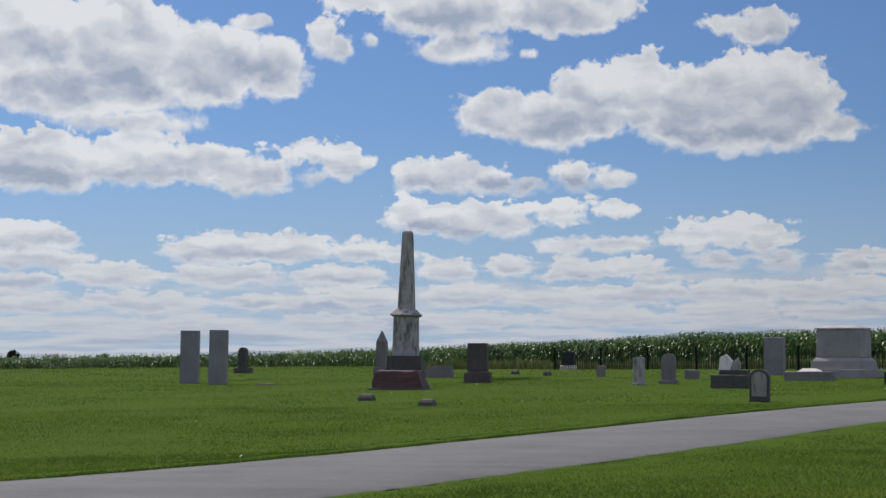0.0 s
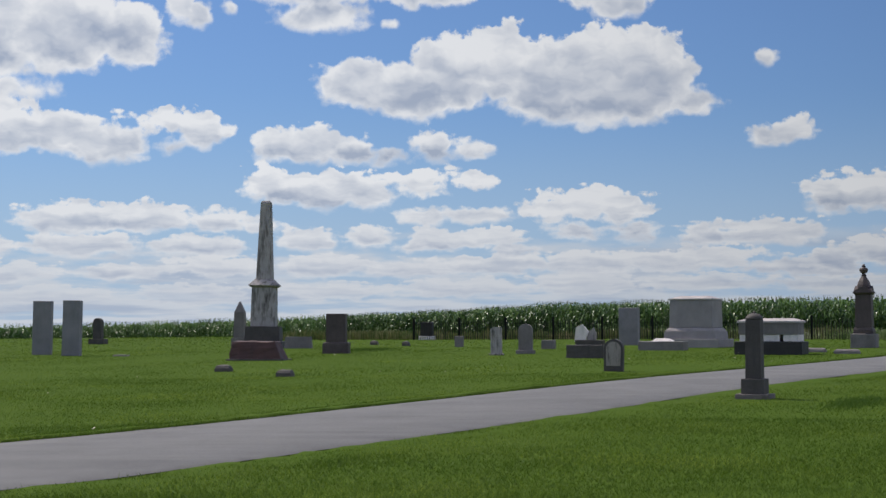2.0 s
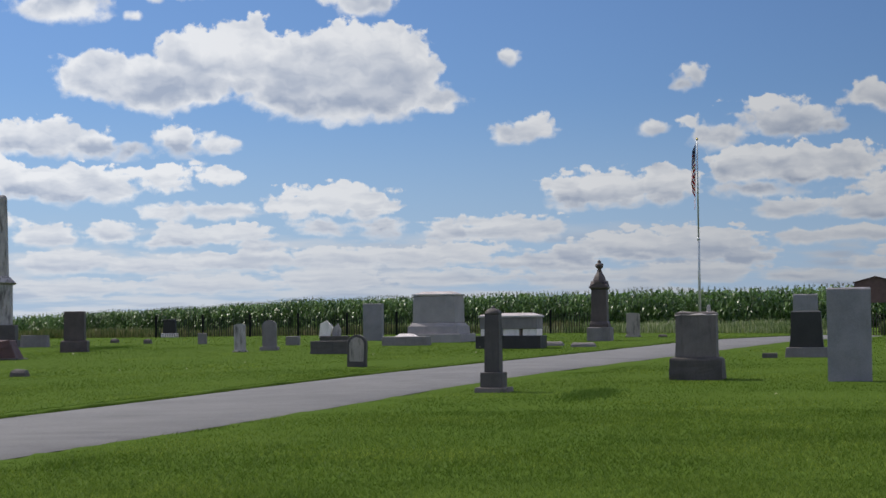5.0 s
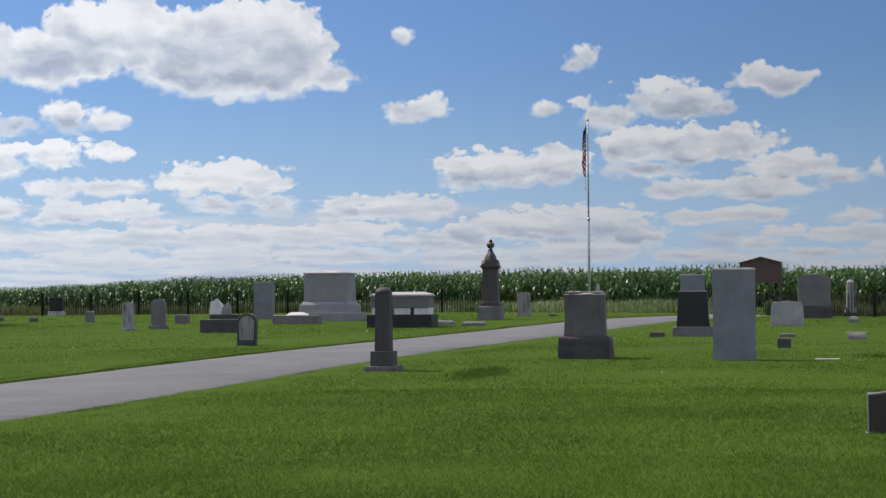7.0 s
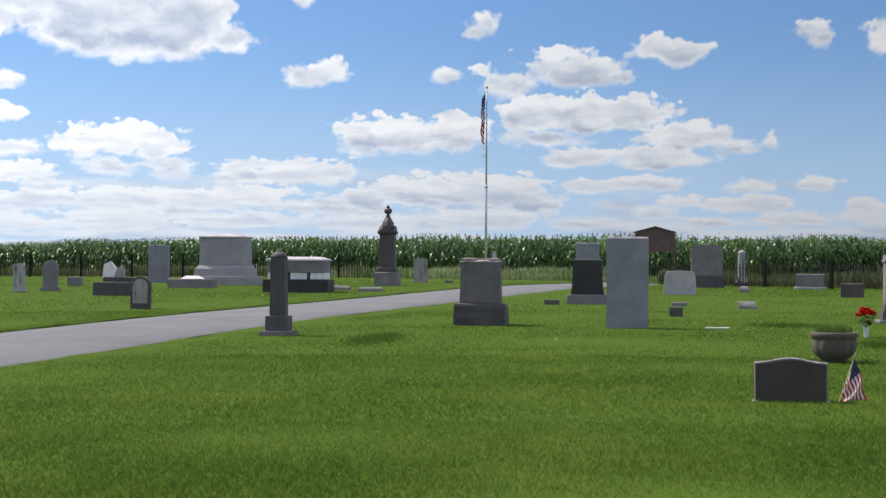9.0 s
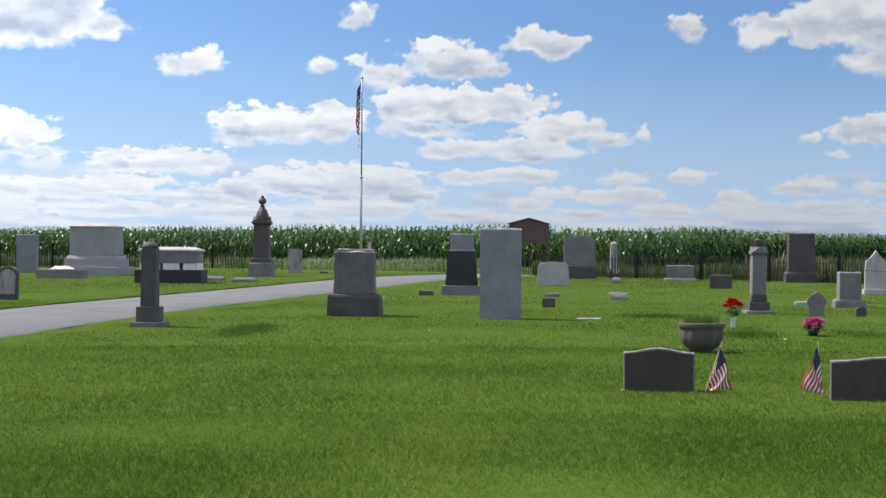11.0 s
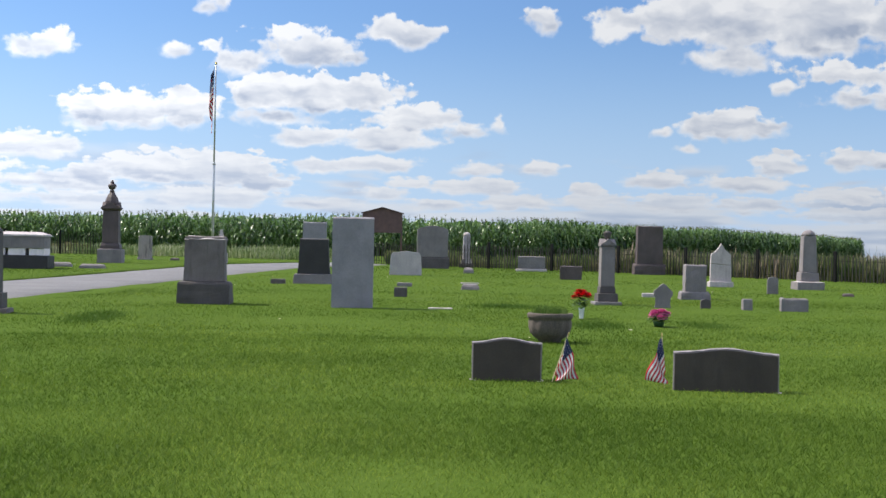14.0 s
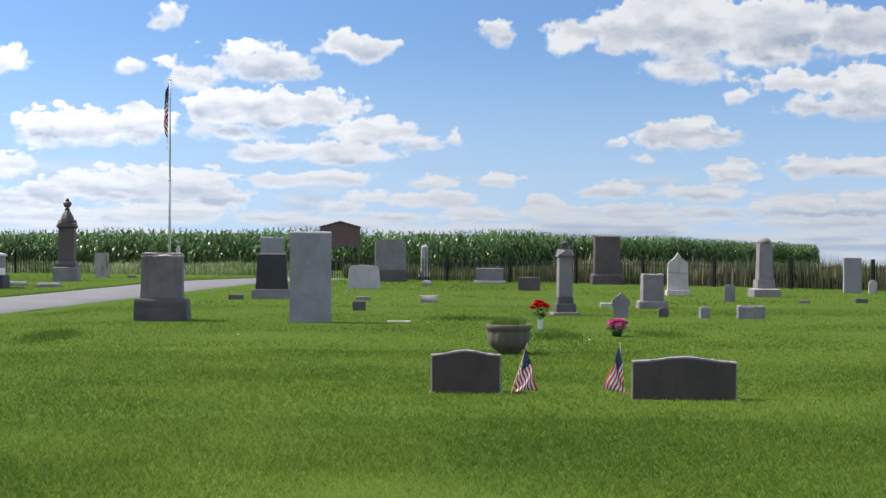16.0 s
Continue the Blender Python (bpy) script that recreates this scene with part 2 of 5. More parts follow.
cumulus((-2.6, 9.04, 1.53, 0.99), (-0.5, 8.79, 2.10, 1.12), (0.9, 9.37, 1.78, 1.45), (2.8, 9.83, 1.14, 1.62), (4.4, 9.01, 1.75, 1.62), (6.2, 9.23, 2.04, 1.92), (8.0, 9.33, 1.81, 1.90), (8.9, 9.27, 1.10, 1.01), (9.9, 8.40, 1.14, 0.58))
cumulus((6.1, 12.15, 1.02, 0.35), (7.2, 11.96, 1.22, 0.70))
cumulus((-9.1, 11.85, 0.63, 0.72), (-8.5, 11.43, 0.58, 0.53))
cumulus((-7.4, 11.77, 0.30, 0.37))
cumulus((-4.5, 13.12, 3.18, 1.33), (-7.0, 13.51, 2.76, 0.92), (-0.1, 13.11, 2.85, 1.30), (-3.9, 11.53, 1.85, 0.67))
cumulus((-1.4, 11.25, 0.44, 0.20))
cumulus((-19.6, 11.78, 2.37, 1.79), (-16.5, 11.13, 2.33, 2.22), (-13.4, 10.73, 2.38, 1.63), (-11.1, 10.63, 1.62, 1.18), (-17.8, 9.71, 4.21, 1.16), (-16.1, 8.60, 2.74, 0.51))
cumulus((-11.9, 12.25, 0.78, 0.36))

band(False)
heaps = wvec("SCALE", LAYERS[0])
wt.links.new(sunward, heaps.node.inputs["Scale"])
# overhead and behind, the same broken cumulus goes on
dome = wt.nodes.new("ShaderNodeCombineXYZ")
high = wmath("MAXIMUM", sep.outputs[2], 0.06)
wt.links.new(wmath("DIVIDE", sep.outputs[0], high), dome.inputs[0])
wt.links.new(wmath("DIVIDE", sep.outputs[1], high), dome.inputs[1])
rest_n = wnoise(dome.outputs[0], 1.1, 5.0, 0.55)
rest = wmix(wsmooth(rest_n, 0.47, 0.58), air, wmix(wsmooth(rest_n, 0.60, 0.76), CLOUD_LIT, CLOUD_DIM))
side = wmath("MAXIMUM", wsmooth(az, 50.0, 56.0), wsmooth(az, -30.0, -24.0, 1.0, 0.0))
full = wmix(wmath("MAXIMUM", wsmooth(el, 14.0, 17.0), side), heaps, rest)
bg = wt.nodes.new("ShaderNodeBackground")
bg.inputs["Strength"].default_value = 0.10
wt.links.new(full, bg.inputs["Color"])
wo = wt.nodes.new("ShaderNodeOutputWorld")
wt.links.new(bg.outputs[0], wo.inputs[0])

# ---- materials ----
def material(name, rough=0.8, metal=0.0):
    m = bpy.data.materials.new(name)
    m.use_nodes = True
    t = m.node_tree
    b = t.nodes["Principled BSDF"]
    b.inputs["Roughness"].default_value, b.inputs["Metallic"].default_value = rough, metal
    return m, t, b


def node(t, kind, **values):
    n = t.nodes.new(kind)
    for key, v in values.items():
        s = n.inputs[key]
        if isinstance(v, bpy.types.NodeSocket):
            t.links.new(v, s)
        else:
            s.default_value = v
    return n


def ramp(t, fac, *stops):
    n = t.nodes.new("ShaderNodeValToRGB")
    t.links.new(fac, n.inputs[0])
    e = n.color_ramp.elements
    while len(e) < len(stops):
        e.new(0.5)
    for k, (at, col) in enumerate(stops):
        e[k].position, e[k].color = at, (*col, 1.0)
    return n.outputs[0]


def blend(t, fac, a, b, mode="MIX"):
    n = t.nodes.new("ShaderNodeMix")
    n.data_type, n.blend_type = "RGBA", mode
    for s, v in ((n.inputs[0], fac), (n.inputs[6], a), (n.inputs[7], b)):
        if isinstance(v, bpy.types.NodeSocket):
            t.links.new(v, s)
        else:
            s.default_value = (*v, 1.0) if isinstance(v, tuple) and len(v) == 3 else v
    return n.outputs[2]


def coords(t):
    return t.nodes.new("ShaderNodeTexCoord").outputs["Object"]


def bump(t, b, height, strength, distance):
    n = node(t, "ShaderNodeBump", Strength=strength, Distance=distance, Height=height)
    t.links.new(n.outputs[0], b.inputs["Normal"])


def noise_out(t, vec, scale, detail=4.0, rough=0.6):
    return node(t, "ShaderNodeTexNoise", Vector=vec, Scale=scale, Detail=detail, Roughness=rough).outputs["Fac"]


def stone(name, dark, light, stain, amount=0.5, rough=0.75, grain=90.0, relief=0.25, spread=0.50):
    """Granite or marble: mineral grain, cloudy tone, and stains that run down with a shape of their own."""
    m, t, b = material(name, rough)
    dark, light, stain = (tuple(k * c for k, c in zip((1.20, 1.08, 1.11), col)) for col in (dark, light, stain))
    c = coords(t)
    rnd = t.nodes.new("ShaderNodeObjectInfo").outputs["Random"]
    shifted = node(t, "ShaderNodeVectorMath", Vector=c)
    shifted.operation = "ADD"
    off = node(t, "ShaderNodeCombineXYZ")
    mul = node(t, "ShaderNodeMath")
    mul.operation = "MULTIPLY"
    t.links.new(rnd, mul.inputs[0])
    mul.inputs[1].default_value = 37.0
    t.links.new(mul.outputs[0], off.inputs[0])
    t.links.new(mul.outputs[0], off.inputs[2])
    t.links.new(off.outputs[0], shifted.inputs[1])
    v = shifted.outputs[0]
    fine = noise_out(t, v, grain, 2.0, 0.7)
    wide = noise_out(t, v, 2.2, 5.0, 0.6)
    tone = ramp(t, blend(t, 0.45, fine, wide), (0.36, dark), (0.64, light))
    streak_v = node(t, "ShaderNodeMapping", Vector=v)
    streak_v.inputs["Scale"].default_value = (5.0, 5.0, 0.9)
    streak = noise_out(t, streak_v.outputs[0], 1.3, 6.0, 0.68)
    where = ramp(t, streak, (spread, (0, 0, 0)), (spread + 0.18, (1, 1, 1)))
    fac = node(t, "ShaderNodeMath")
    fac.operation = "MULTIPLY"
    t.links.new(where, fac.inputs[0])
    fac.inputs[1].default_value = amount
    t.links.new(blend(t, fac.outputs[0], tone, stain), b.inputs["Base Color"])
    bump(t, b, blend(t, 0.5, fine, noise_out(t, v, 14.0, 5.0, 0.65)), relief, 0.01)
    return m


GRANITE = stone("grey_granite", (0.107, 0.103, 0.101), (0.206, 0.200, 0.196), (0.086, 0.086, 0.086), 0.35)
GRANITE_LIGHT = stone("light_grey_granite", (0.27, 0.265, 0.255), (0.44, 0.43, 0.415), (0.15, 0.15, 0.15), 0.3)
GRANITE_SMOOTH = stone("smooth_grey_granite", (0.199, 0.195, 0.195), (0.294, 0.290, 0.290), (0.152, 0.147, 0.142), 0.15)
GRANITE_WARM = stone("warm_grey_granite", (0.078, 0.072, 0.067), (0.156, 0.143, 0.135), (0.041, 0.037, 0.033), 0.5)
GRANITE_BLUE = stone("blue_grey_granite", (0.146, 0.151, 0.161), (0.239, 0.244, 0.257), (0.127, 0.138, 0.138), 0.3)
GRANITE_DARK = stone("dark_grey_granite", (0.040, 0.036, 0.034), (0.089, 0.083, 0.079), (0.026, 0.026, 0.026), 0.4)
GRANITE_BLACK = stone("black_granite", (0.011, 0.010, 0.010), (0.029, 0.027, 0.027), (0.014, 0.014, 0.014), 0.3, rough=0.6, relief=0.08)
GRANITE_RED = stone("red_granite", (0.040, 0.018, 0.016), (0.095, 0.042, 0.036), (0.04, 0.025, 0.02), 0.5, rough=0.6)
GRANITE_BROWN = stone("brown_granite", (0.042, 0.032, 0.029), (0.087, 0.069, 0.066), (0.035, 0.028, 0.028), 0.4, rough=0.6)
MARBLE = stone("weathered_marble", (0.252, 0.248, 0.239), (0.396, 0.387, 0.373), (0.045, 0.041, 0.036), 0.9, grain=40.0, spread=0.47)
MARBLE_CLEAN = stone("white_marble", (0.58, 0.57, 0.54), (0.78, 0.77, 0.73), (0.22, 0.21, 0.19), 0.35, grain=40.0)
MARBLE_SOOT = stone("blackened_marble", (0.20, 0.19, 0.17), (0.32, 0.30, 0.27), (0.02, 0.02, 0.018), 0.9, grain=40.0, spread=0.52)
MARBLE_GREY = stone("grey_white_marble", (0.312, 0.300, 0.285), (0.421, 0.410, 0.390), (0.156, 0.148, 0.133), 0.45, grain=40.0)
GRANITE_CHAR = stone("charcoal_granite", (0.031, 0.025, 0.018), (0.060, 0.050, 0.037), (0.020, 0.016, 0.013), 0.45)
CONCRETE = stone("aged_concrete", (0.060, 0.052, 0.042), (0.125, 0.110, 0.090), (0.04, 0.036, 0.03), 0.6, rough=0.9, grain=60.0, relief=0.4)
FOOTING = stone("pale_concrete", (0.28, 0.27, 0.25), (0.44, 0.43, 0.40), (0.25, 0.24, 0.22), 0.4, rough=0.9)


def plain(name, a, b_col, rough=0.6, metal=0.0, scale=20.0, relief=0.1):
    m, t, b = material(name, rough, metal)
    n = noise_out(t, coords(t), scale, 4.0, 0.6)
    t.links.new(ramp(t, n, (0.3, a), (0.7, b_col)), b.inputs["Base Color"])
    bump(t, b, n, relief, 0.004)
    return m


IRON = plain("black_iron", (0.008, 0.008, 0.008), (0.02, 0.019, 0.018), 0.8, 0.0)
IRON.node_tree.nodes["Principled BSDF"].inputs["Specular IOR Level"].default_value = 0.1
PICKET = plain("rusty_picket", (0.012, 0.011, 0.010), (0.035, 0.030, 0.026), 0.8, scale=60.0)
POLE = plain("galvanised_pole", (0.42, 0.43, 0.44), (0.58, 0.59, 0.60), 0.4, 0.6)
GILT = plain("gilded_ball", (0.45, 0.33, 0.10), (0.60, 0.45, 0.16), 0.35, 0.8)
BOARD = plain("brown_painted_board", (0.085, 0.046, 0.038), (0.135, 0.075, 0.062), 0.6, scale=6.0)
SHINGLE = plain("brown_shingle", (0.05, 0.028, 0.022), (0.10, 0.06, 0.05), 0.9, scale=30.0)
STICK = plain("wooden_stick", (0.45, 0.36, 0.22), (0.60, 0.50, 0.34), 0.7)
SOIL = plain("potting_soil", (0.03, 0.02, 0.014), (0.07, 0.05, 0.035), 1.0, scale=40.0, relief=0.6)
PLASTIC = plain("white_plastic", (0.70, 0.70, 0.68), (0.80, 0.80, 0.78), 0.4)
PETAL_RED = plain("red_petal", (0.50, 0.006, 0.012), (0.72, 0.014, 0.024), 0.6)
PETAL_PINK = plain("pink_petal", (0.50, 0.03, 0.20), (0.85, 0.28, 0.52), 0.6)
LEAF_DARK = plain("artificial_leaf", (0.010, 0.035, 0.010), (0.03, 0.09, 0.025), 0.6)
LITTER = plain("pale_litter", (0.34, 0.30, 0.20), (0.62, 0.58, 0.46), 0.8)
BARK = plain("bark", (0.03, 0.022, 0.016), (0.07, 0.05, 0.035), 0.9)
CANOPY = plain("far_foliage", (0.010, 0.022, 0.010), (0.03, 0.055, 0.022), 0.9, scale=0.6)


def island_leaf(name, stops, rough=0.6, sheer=0.25, gloss=0.08):
    """Blades and leaves: each island a tone of its own, a little light coming through."""
    m, t, b = material(name, rough)
    isl = t.nodes.new("ShaderNodeNewGeometry").outputs["Random Per Island"]
    patch = noise_out(t, coords(t), 0.35, 3.0, 0.6)
    col = ramp(t, blend(t, 0.45, isl, ramp(t, patch, (0.34, (0, 0, 0)), (0.66, (1, 1, 1)))), *stops)
    t.links.new(col, b.inputs["Base Color"])
    b.inputs["Specular IOR Level"].default_value = gloss
    tr = node(t, "ShaderNodeBsdfTranslucent", Color=col)
    mix = node(t, "ShaderNodeMixShader", Fac=sheer)
    t.links.new(b.outputs[0], mix.inputs[1])
    t.links.new(tr.outputs[0], mix.inputs[2])
    t.links.new(mix.outputs[0], t.nodes["Material Output"].inputs[0])
    return m


BLADE = island_leaf("grass_blade", ((0.22, (0.058, 0.107, 0.013)), (0.52, (0.086, 0.143, 0.018)), (0.70, (0.131, 0.194, 0.029)), (0.88, (0.217, 0.284, 0.048))), sheer=0.45)
BLADE_DARK = island_leaf("lush_grass", ((0.2, (0.044, 0.090, 0.012)), (0.5, (0.060, 0.115, 0.016)), (0.85, (0.080, 0.14, 0.022))), sheer=0.35)
CORN = island_leaf("corn_leaf", ((0.2, (0.026, 0.058, 0.014)), (0.5, (0.062, 0.125, 0.030)), (0.85, (0.15, 0.23, 0.078))), rough=0.34, sheer=0.32, gloss=0.36)
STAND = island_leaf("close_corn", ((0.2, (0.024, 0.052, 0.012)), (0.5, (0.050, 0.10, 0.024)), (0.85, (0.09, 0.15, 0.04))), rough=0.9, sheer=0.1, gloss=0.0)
TASSEL = island_leaf("corn_tassel", ((0.2, (0.07, 0.08, 0.025)), (0.8, (0.14, 0.135, 0.055))), sheer=0.3)
STRAW = island_leaf("dry_weed", ((0.15, (0.045, 0.080, 0.022)), (0.52, (0.12, 0.14, 0.055)), (0.88, (0.44, 0.34, 0.26))), rough=0.8, sheer=0.5)
WEED_DULL = island_leaf("dull_weed", ((0.2, (0.045, 0.08, 0.02)), (0.5, (0.11, 0.14, 0.045)), (0.85, (0.24, 0.21, 0.11))), rough=0.8, sheer=0.3)
WEED_PALE = island_leaf("pale_weed", ((0.2, (0.10, 0.15, 0.05)), (0.5, (0.20, 0.25, 0.10)), (0.85, (0.42, 0.42, 0.28))), rough=0.7, sheer=0.4)
WEED = island_leaf("green_weed", ((0.2, (0.06, 0.12, 0.02)), (0.5, (0.12, 0.19, 0.04)), (0.85, (0.24, 0.28, 0.10))), rough=0.7, sheer=0.5)


def lawn_material():
    m, t, b = material("mown_lawn", 0.95)
    b.inputs["Specular IOR Level"].default_value = 0.03
    c = coords(t)
    fine = noise_out(t, c, 38.0, 5.0, 0.7)
    tuft = noise_out(t, c, 6.0, 4.0, 0.6)
    patch = noise_out(t, c, 0.45, 4.0, 0.6)
    base = ramp(t, blend(t, 0.4, fine, tuft), (0.33, (0.046, 0.081, 0.010)), (0.52, (0.062, 0.103, 0.013)), (0.68, (0.082, 0.125, 0.024)))
    tone = blend(t, ramp(t, patch, (0.42, (0, 0, 0)), (0.62, (1, 1, 1))), base, blend(t, 0.5, base, (0.066, 0.103, 0.015)))
    dry = ramp(t, noise_out(t, c, 1.6, 5.0, 0.7), (0.66, (0, 0, 0)), (0.76, (0.5, 0.5, 0.5)))
    t.links.new(blend(t, dry, tone, (0.100, 0.119, 0.038)), b.inputs["Base Color"])
    bump(t, b, blend(t, 0.5, fine, tuft), 0.45, 0.04)
    return m


def road_material():
    m, t, b = material("worn_asphalt", 0.9)
    c = coords(t)
    fine = noise_out(t, c, 120.0, 3.0, 0.7)
    wide = noise_out(t, c, 0.9, 5.0, 0.6)
    col = ramp(t, blend(t, 0.55, fine, wide), (0.35, (0.092, 0.088, 0.090)), (0.65, (0.155, 0.149, 0.152)))
    worn_v = node(t, "ShaderNodeMapping", Vector=c)
    worn_v.inputs["Rotation"].default_value, worn_v.inputs["Scale"].default_value = (0, 0, radians(-34)), (0.25, 2.2, 1.0)
    track = ramp(t, noise_out(t, worn_v.outputs[0], 0.9, 3.0, 0.5), (0.45, (0, 0, 0)), (0.62, (0.3, 0.3, 0.3)))
    t.links.new(blend(t, track, col, (0.18, 0.172, 0.17)), b.inputs["Base Color"])
    bump(t, b, fine, 0.5, 0.008)
    return m


def flag_material():
    """Thirteen stripes and a blue canton with white stars, by the cloth's own coordinates."""
    m, t, b = material("flag_cloth", 0.75)
    uv = t.nodes.new("ShaderNodeUVMap").outputs[0]
    s = node(t, "ShaderNodeSeparateXYZ", Vector=uv)

    def calc(op, a, c=0.0):
        n = t.nodes.new("ShaderNodeMath")
        n.operation = op
        for k, v in enumerate((a, c)):
            if isinstance(v, bpy.types.NodeSocket):
                t.links.new(v, n.inputs[k])
            else:
                n.inputs[k].default_value = v
        return n.outputs[0]
    stripe = calc("MODULO", calc("FLOOR", calc("MULTIPLY", s.outputs[1], 12.999)), 2.0)
    cloth = blend(t, stripe, (0.46, 0.022, 0.035), (0.78, 0.76, 0.74))
    canton = calc("MULTIPLY", calc("LESS_THAN", s.outputs[0], 0.36), calc("GREATER_THAN", s.outputs[1], 6.0 / 13.0))
    gx = calc("SUBTRACT", calc("FRACT", calc("MULTIPLY", s.outputs[0], 15.0)), 0.5)
    gy = calc("SUBTRACT", calc("FRACT", calc("MULTIPLY", s.outputs[1], 9.3)), 0.5)
    star = calc("LESS_THAN", calc("ADD", calc("MULTIPLY", gx, gx), calc("MULTIPLY", gy, gy)), 0.022)
    blue = blend(t, star, (0.014, 0.020, 0.07), (0.45, 0.46, 0.50))
    col = blend(t, canton, cloth, blue)
    t.links.new(col, b.inputs["Base Color"])
    tr = node(t, "ShaderNodeBsdfTranslucent", Color=col)
    mix = node(t, "ShaderNodeMixShader", Fac=0.16)
    t.links.new(b.outputs[0], mix.inputs[1])
    t.links.new(tr.outputs[0], mix.inputs[2])
    t.links.new(mix.outputs[0], t.nodes["Material Output"].inputs[0])
    return m


LAWN, ROAD, FLAG = lawn_material(), road_material(), flag_material()

# ---- building helpers ----
def lie(x, y):
    """The ground's height: a knoll that rises from the camera, levels out and falls away far off."""
    d = np.hypot(x, y) + 1e-9
    level = d / (1 + (d / 75.0) ** 6) ** (1 / 6)
    s = np.maximum(d - 110.0, 0.0)
    return (0.009 * x + 0.0155 * y) / d * level - np.minimum(0.0145 * s * s / (s + 25.0), 1.9)


def mesh_object(name, bm, mat, smooth=False):
    me = bpy.data.meshes.new(name)
    bmesh.ops.recalc_face_normals(bm, faces=bm.faces)
    bm.to_mesh(me)
    bm.free()
    me.materials.append(mat)
    if smooth:
        me.shade_smooth()
    return new(name, me)


def part(name, bm, mat, parent, label="", smooth=False):
    ob = mesh_object(name, bm, mat, smooth)
    ob.parent = parent
    if label:
        tagged(ob, label)
    return ob


def arrays_object(name, verts, faces, mats, index=None):
    """One mesh from arrays of vertices and triangles."""
    me = bpy.data.meshes.new(name)
    n = len(faces)
    me.vertices.add(len(verts))
    me.vertices.foreach_set("co", np.asarray(verts, dtype=np.float32).ravel())
    me.loops.add(3 * n)
    me.loops.foreach_set("vertex_index", np.asarray(faces, dtype=np.int32).ravel())
    me.polygons.add(n)
    me.polygons.foreach_set("loop_start", np.arange(0, 3 * n, 3, dtype=np.int32))
    for m in mats:
        me.materials.append(m)
    if index is not None:
        me.polygons.foreach_set("material_index", np.asarray(index, dtype=np.int32))
    me.update(calc_edges=True)
    return new(name, me)


def thing(name, x, y, turn, label, category, group="", sink=0.03, lean=(0, 0)):
    ob = new(name)
    ob.empty_display_size = 0.2
    ob.matrix_world = pose(x, y, float(lie(x, y)) - sink, lean[0], lean[1], turn)
    return tagged(ob, label, category, group)


def chipped(bm, width, seed=0.0):
    """Broad, uneven arrises along the top, as on pitched stone."""
    top = max(v.co.z for v in bm.verts)
    rim = [e for e in bm.edges if all(v.co.z > top - 1e-4 for v in e.verts)]
    bmesh.ops.bevel(bm, geom=rim, offset=width, segments=2, affect="EDGES", profile=0.5)


def soften(bm, width, segments=2):
    if width > 0:
        bmesh.ops.bevel(bm, geom=bm.edges[:], offset=width, segments=segments, affect="EDGES", profile=0.6)


def worn(bm, amount, cuts=4, freq=4.0, seed=0.0):
    """Breaks up flat faces so that edges and tops look weathered or rock-faced."""
    bmesh.ops.subdivide_edges(bm, edges=bm.edges[:], cuts=cuts, use_grid_fill=True)
    off = Vector((seed * 7.1, seed * 3.3, seed * 5.7))
    for v in bm.verts:
        v.co += noise.noise_vector(v.co * freq + off) * amount + noise.noise_vector(v.co * freq * 3.1 + off) * amount * 0.4


def block(w0, d0, z0, z1, w1=None, d1=None, bevel=0.01, shift=(0, 0)):
    """A block from z0 to z1 whose top may be narrower than its foot."""
    w1, d1 = w0 if w1 is None else w1, d0 if d1 is None else d1
    bm = bmesh.new()
    lo = [bm.verts.new((sx * w0 / 2, sy * d0 / 2, z0)) for sx, sy in ((-1, -1), (1, -1), (1, 1), (-1, 1))]
    hi = [bm.verts.new((sx * w1 / 2 + shift[0], sy * d1 / 2 + shift[1], z1)) for sx, sy in ((-1, -1), (1, -1), (1, 1), (-1, 1))]
    bm.faces.new(lo[::-1])
    bm.faces.new(hi)
    for k in range(4):
        bm.faces.new((lo[k], lo[(k + 1) % 4], hi[(k + 1) % 4], hi[k]))
    soften(bm, bevel)
    return bm


def prism(points, depth, bevel=0.01):
    """A front outline in x and z, drawn out along y."""
    bm = bmesh.new()
    front = [bm.verts.new((x, -depth / 2, z)) for x, z in points]
    back = [bm.verts.new((x, depth / 2, z)) for x, z in points]
    bm.faces.new(front)
    bm.faces.new(back[::-1])
    n = len(points)
    for k in range(n):
        bm.faces.new((front[k], back[k], back[(k + 1) % n], front[(k + 1) % n]))
    rim = [e for e in bm.edges if abs(e.verts[0].co.y - e.verts[1].co.y) < 1e-6]
    if bevel > 0:
        bmesh.ops.bevel(bm, geom=rim, offset=bevel, segments=2, affect="EDGES", profile=0.6)
    return bm


def lathe(profile, steps=20, sides=None):
    """Radii and heights turned round the z axis."""
    bm = bmesh.new()
    rings = []
    for r, z in profile:
        rings.append([bm.verts.new((r * math.cos(2 * math.pi * k / steps), r * math.sin(2 * math.pi * k / steps), z)) for k in range(steps)])
    for a, b in zip(rings, rings[1:]):
        for k in range(steps):
            bm.faces.new((a[k], a[(k + 1) % steps], b[(k + 1) % steps], b[k]))
    bm.faces.new(rings[0][::-1])
    bm.faces.new(rings[-1])
    return bm


def arch(w, h, rise, n=10, foot=None):
    """Outline of a tablet with a rounded top."""
    foot = w if foot is None else foot
    pts = [(-foot / 2, 0.0), (foot / 2, 0.0)]
    for k in range(n + 1):
        a = math.pi * k / n
        pts.append((w / 2 * math.cos(a), h - rise + rise * math.sin(a)))
    return pts


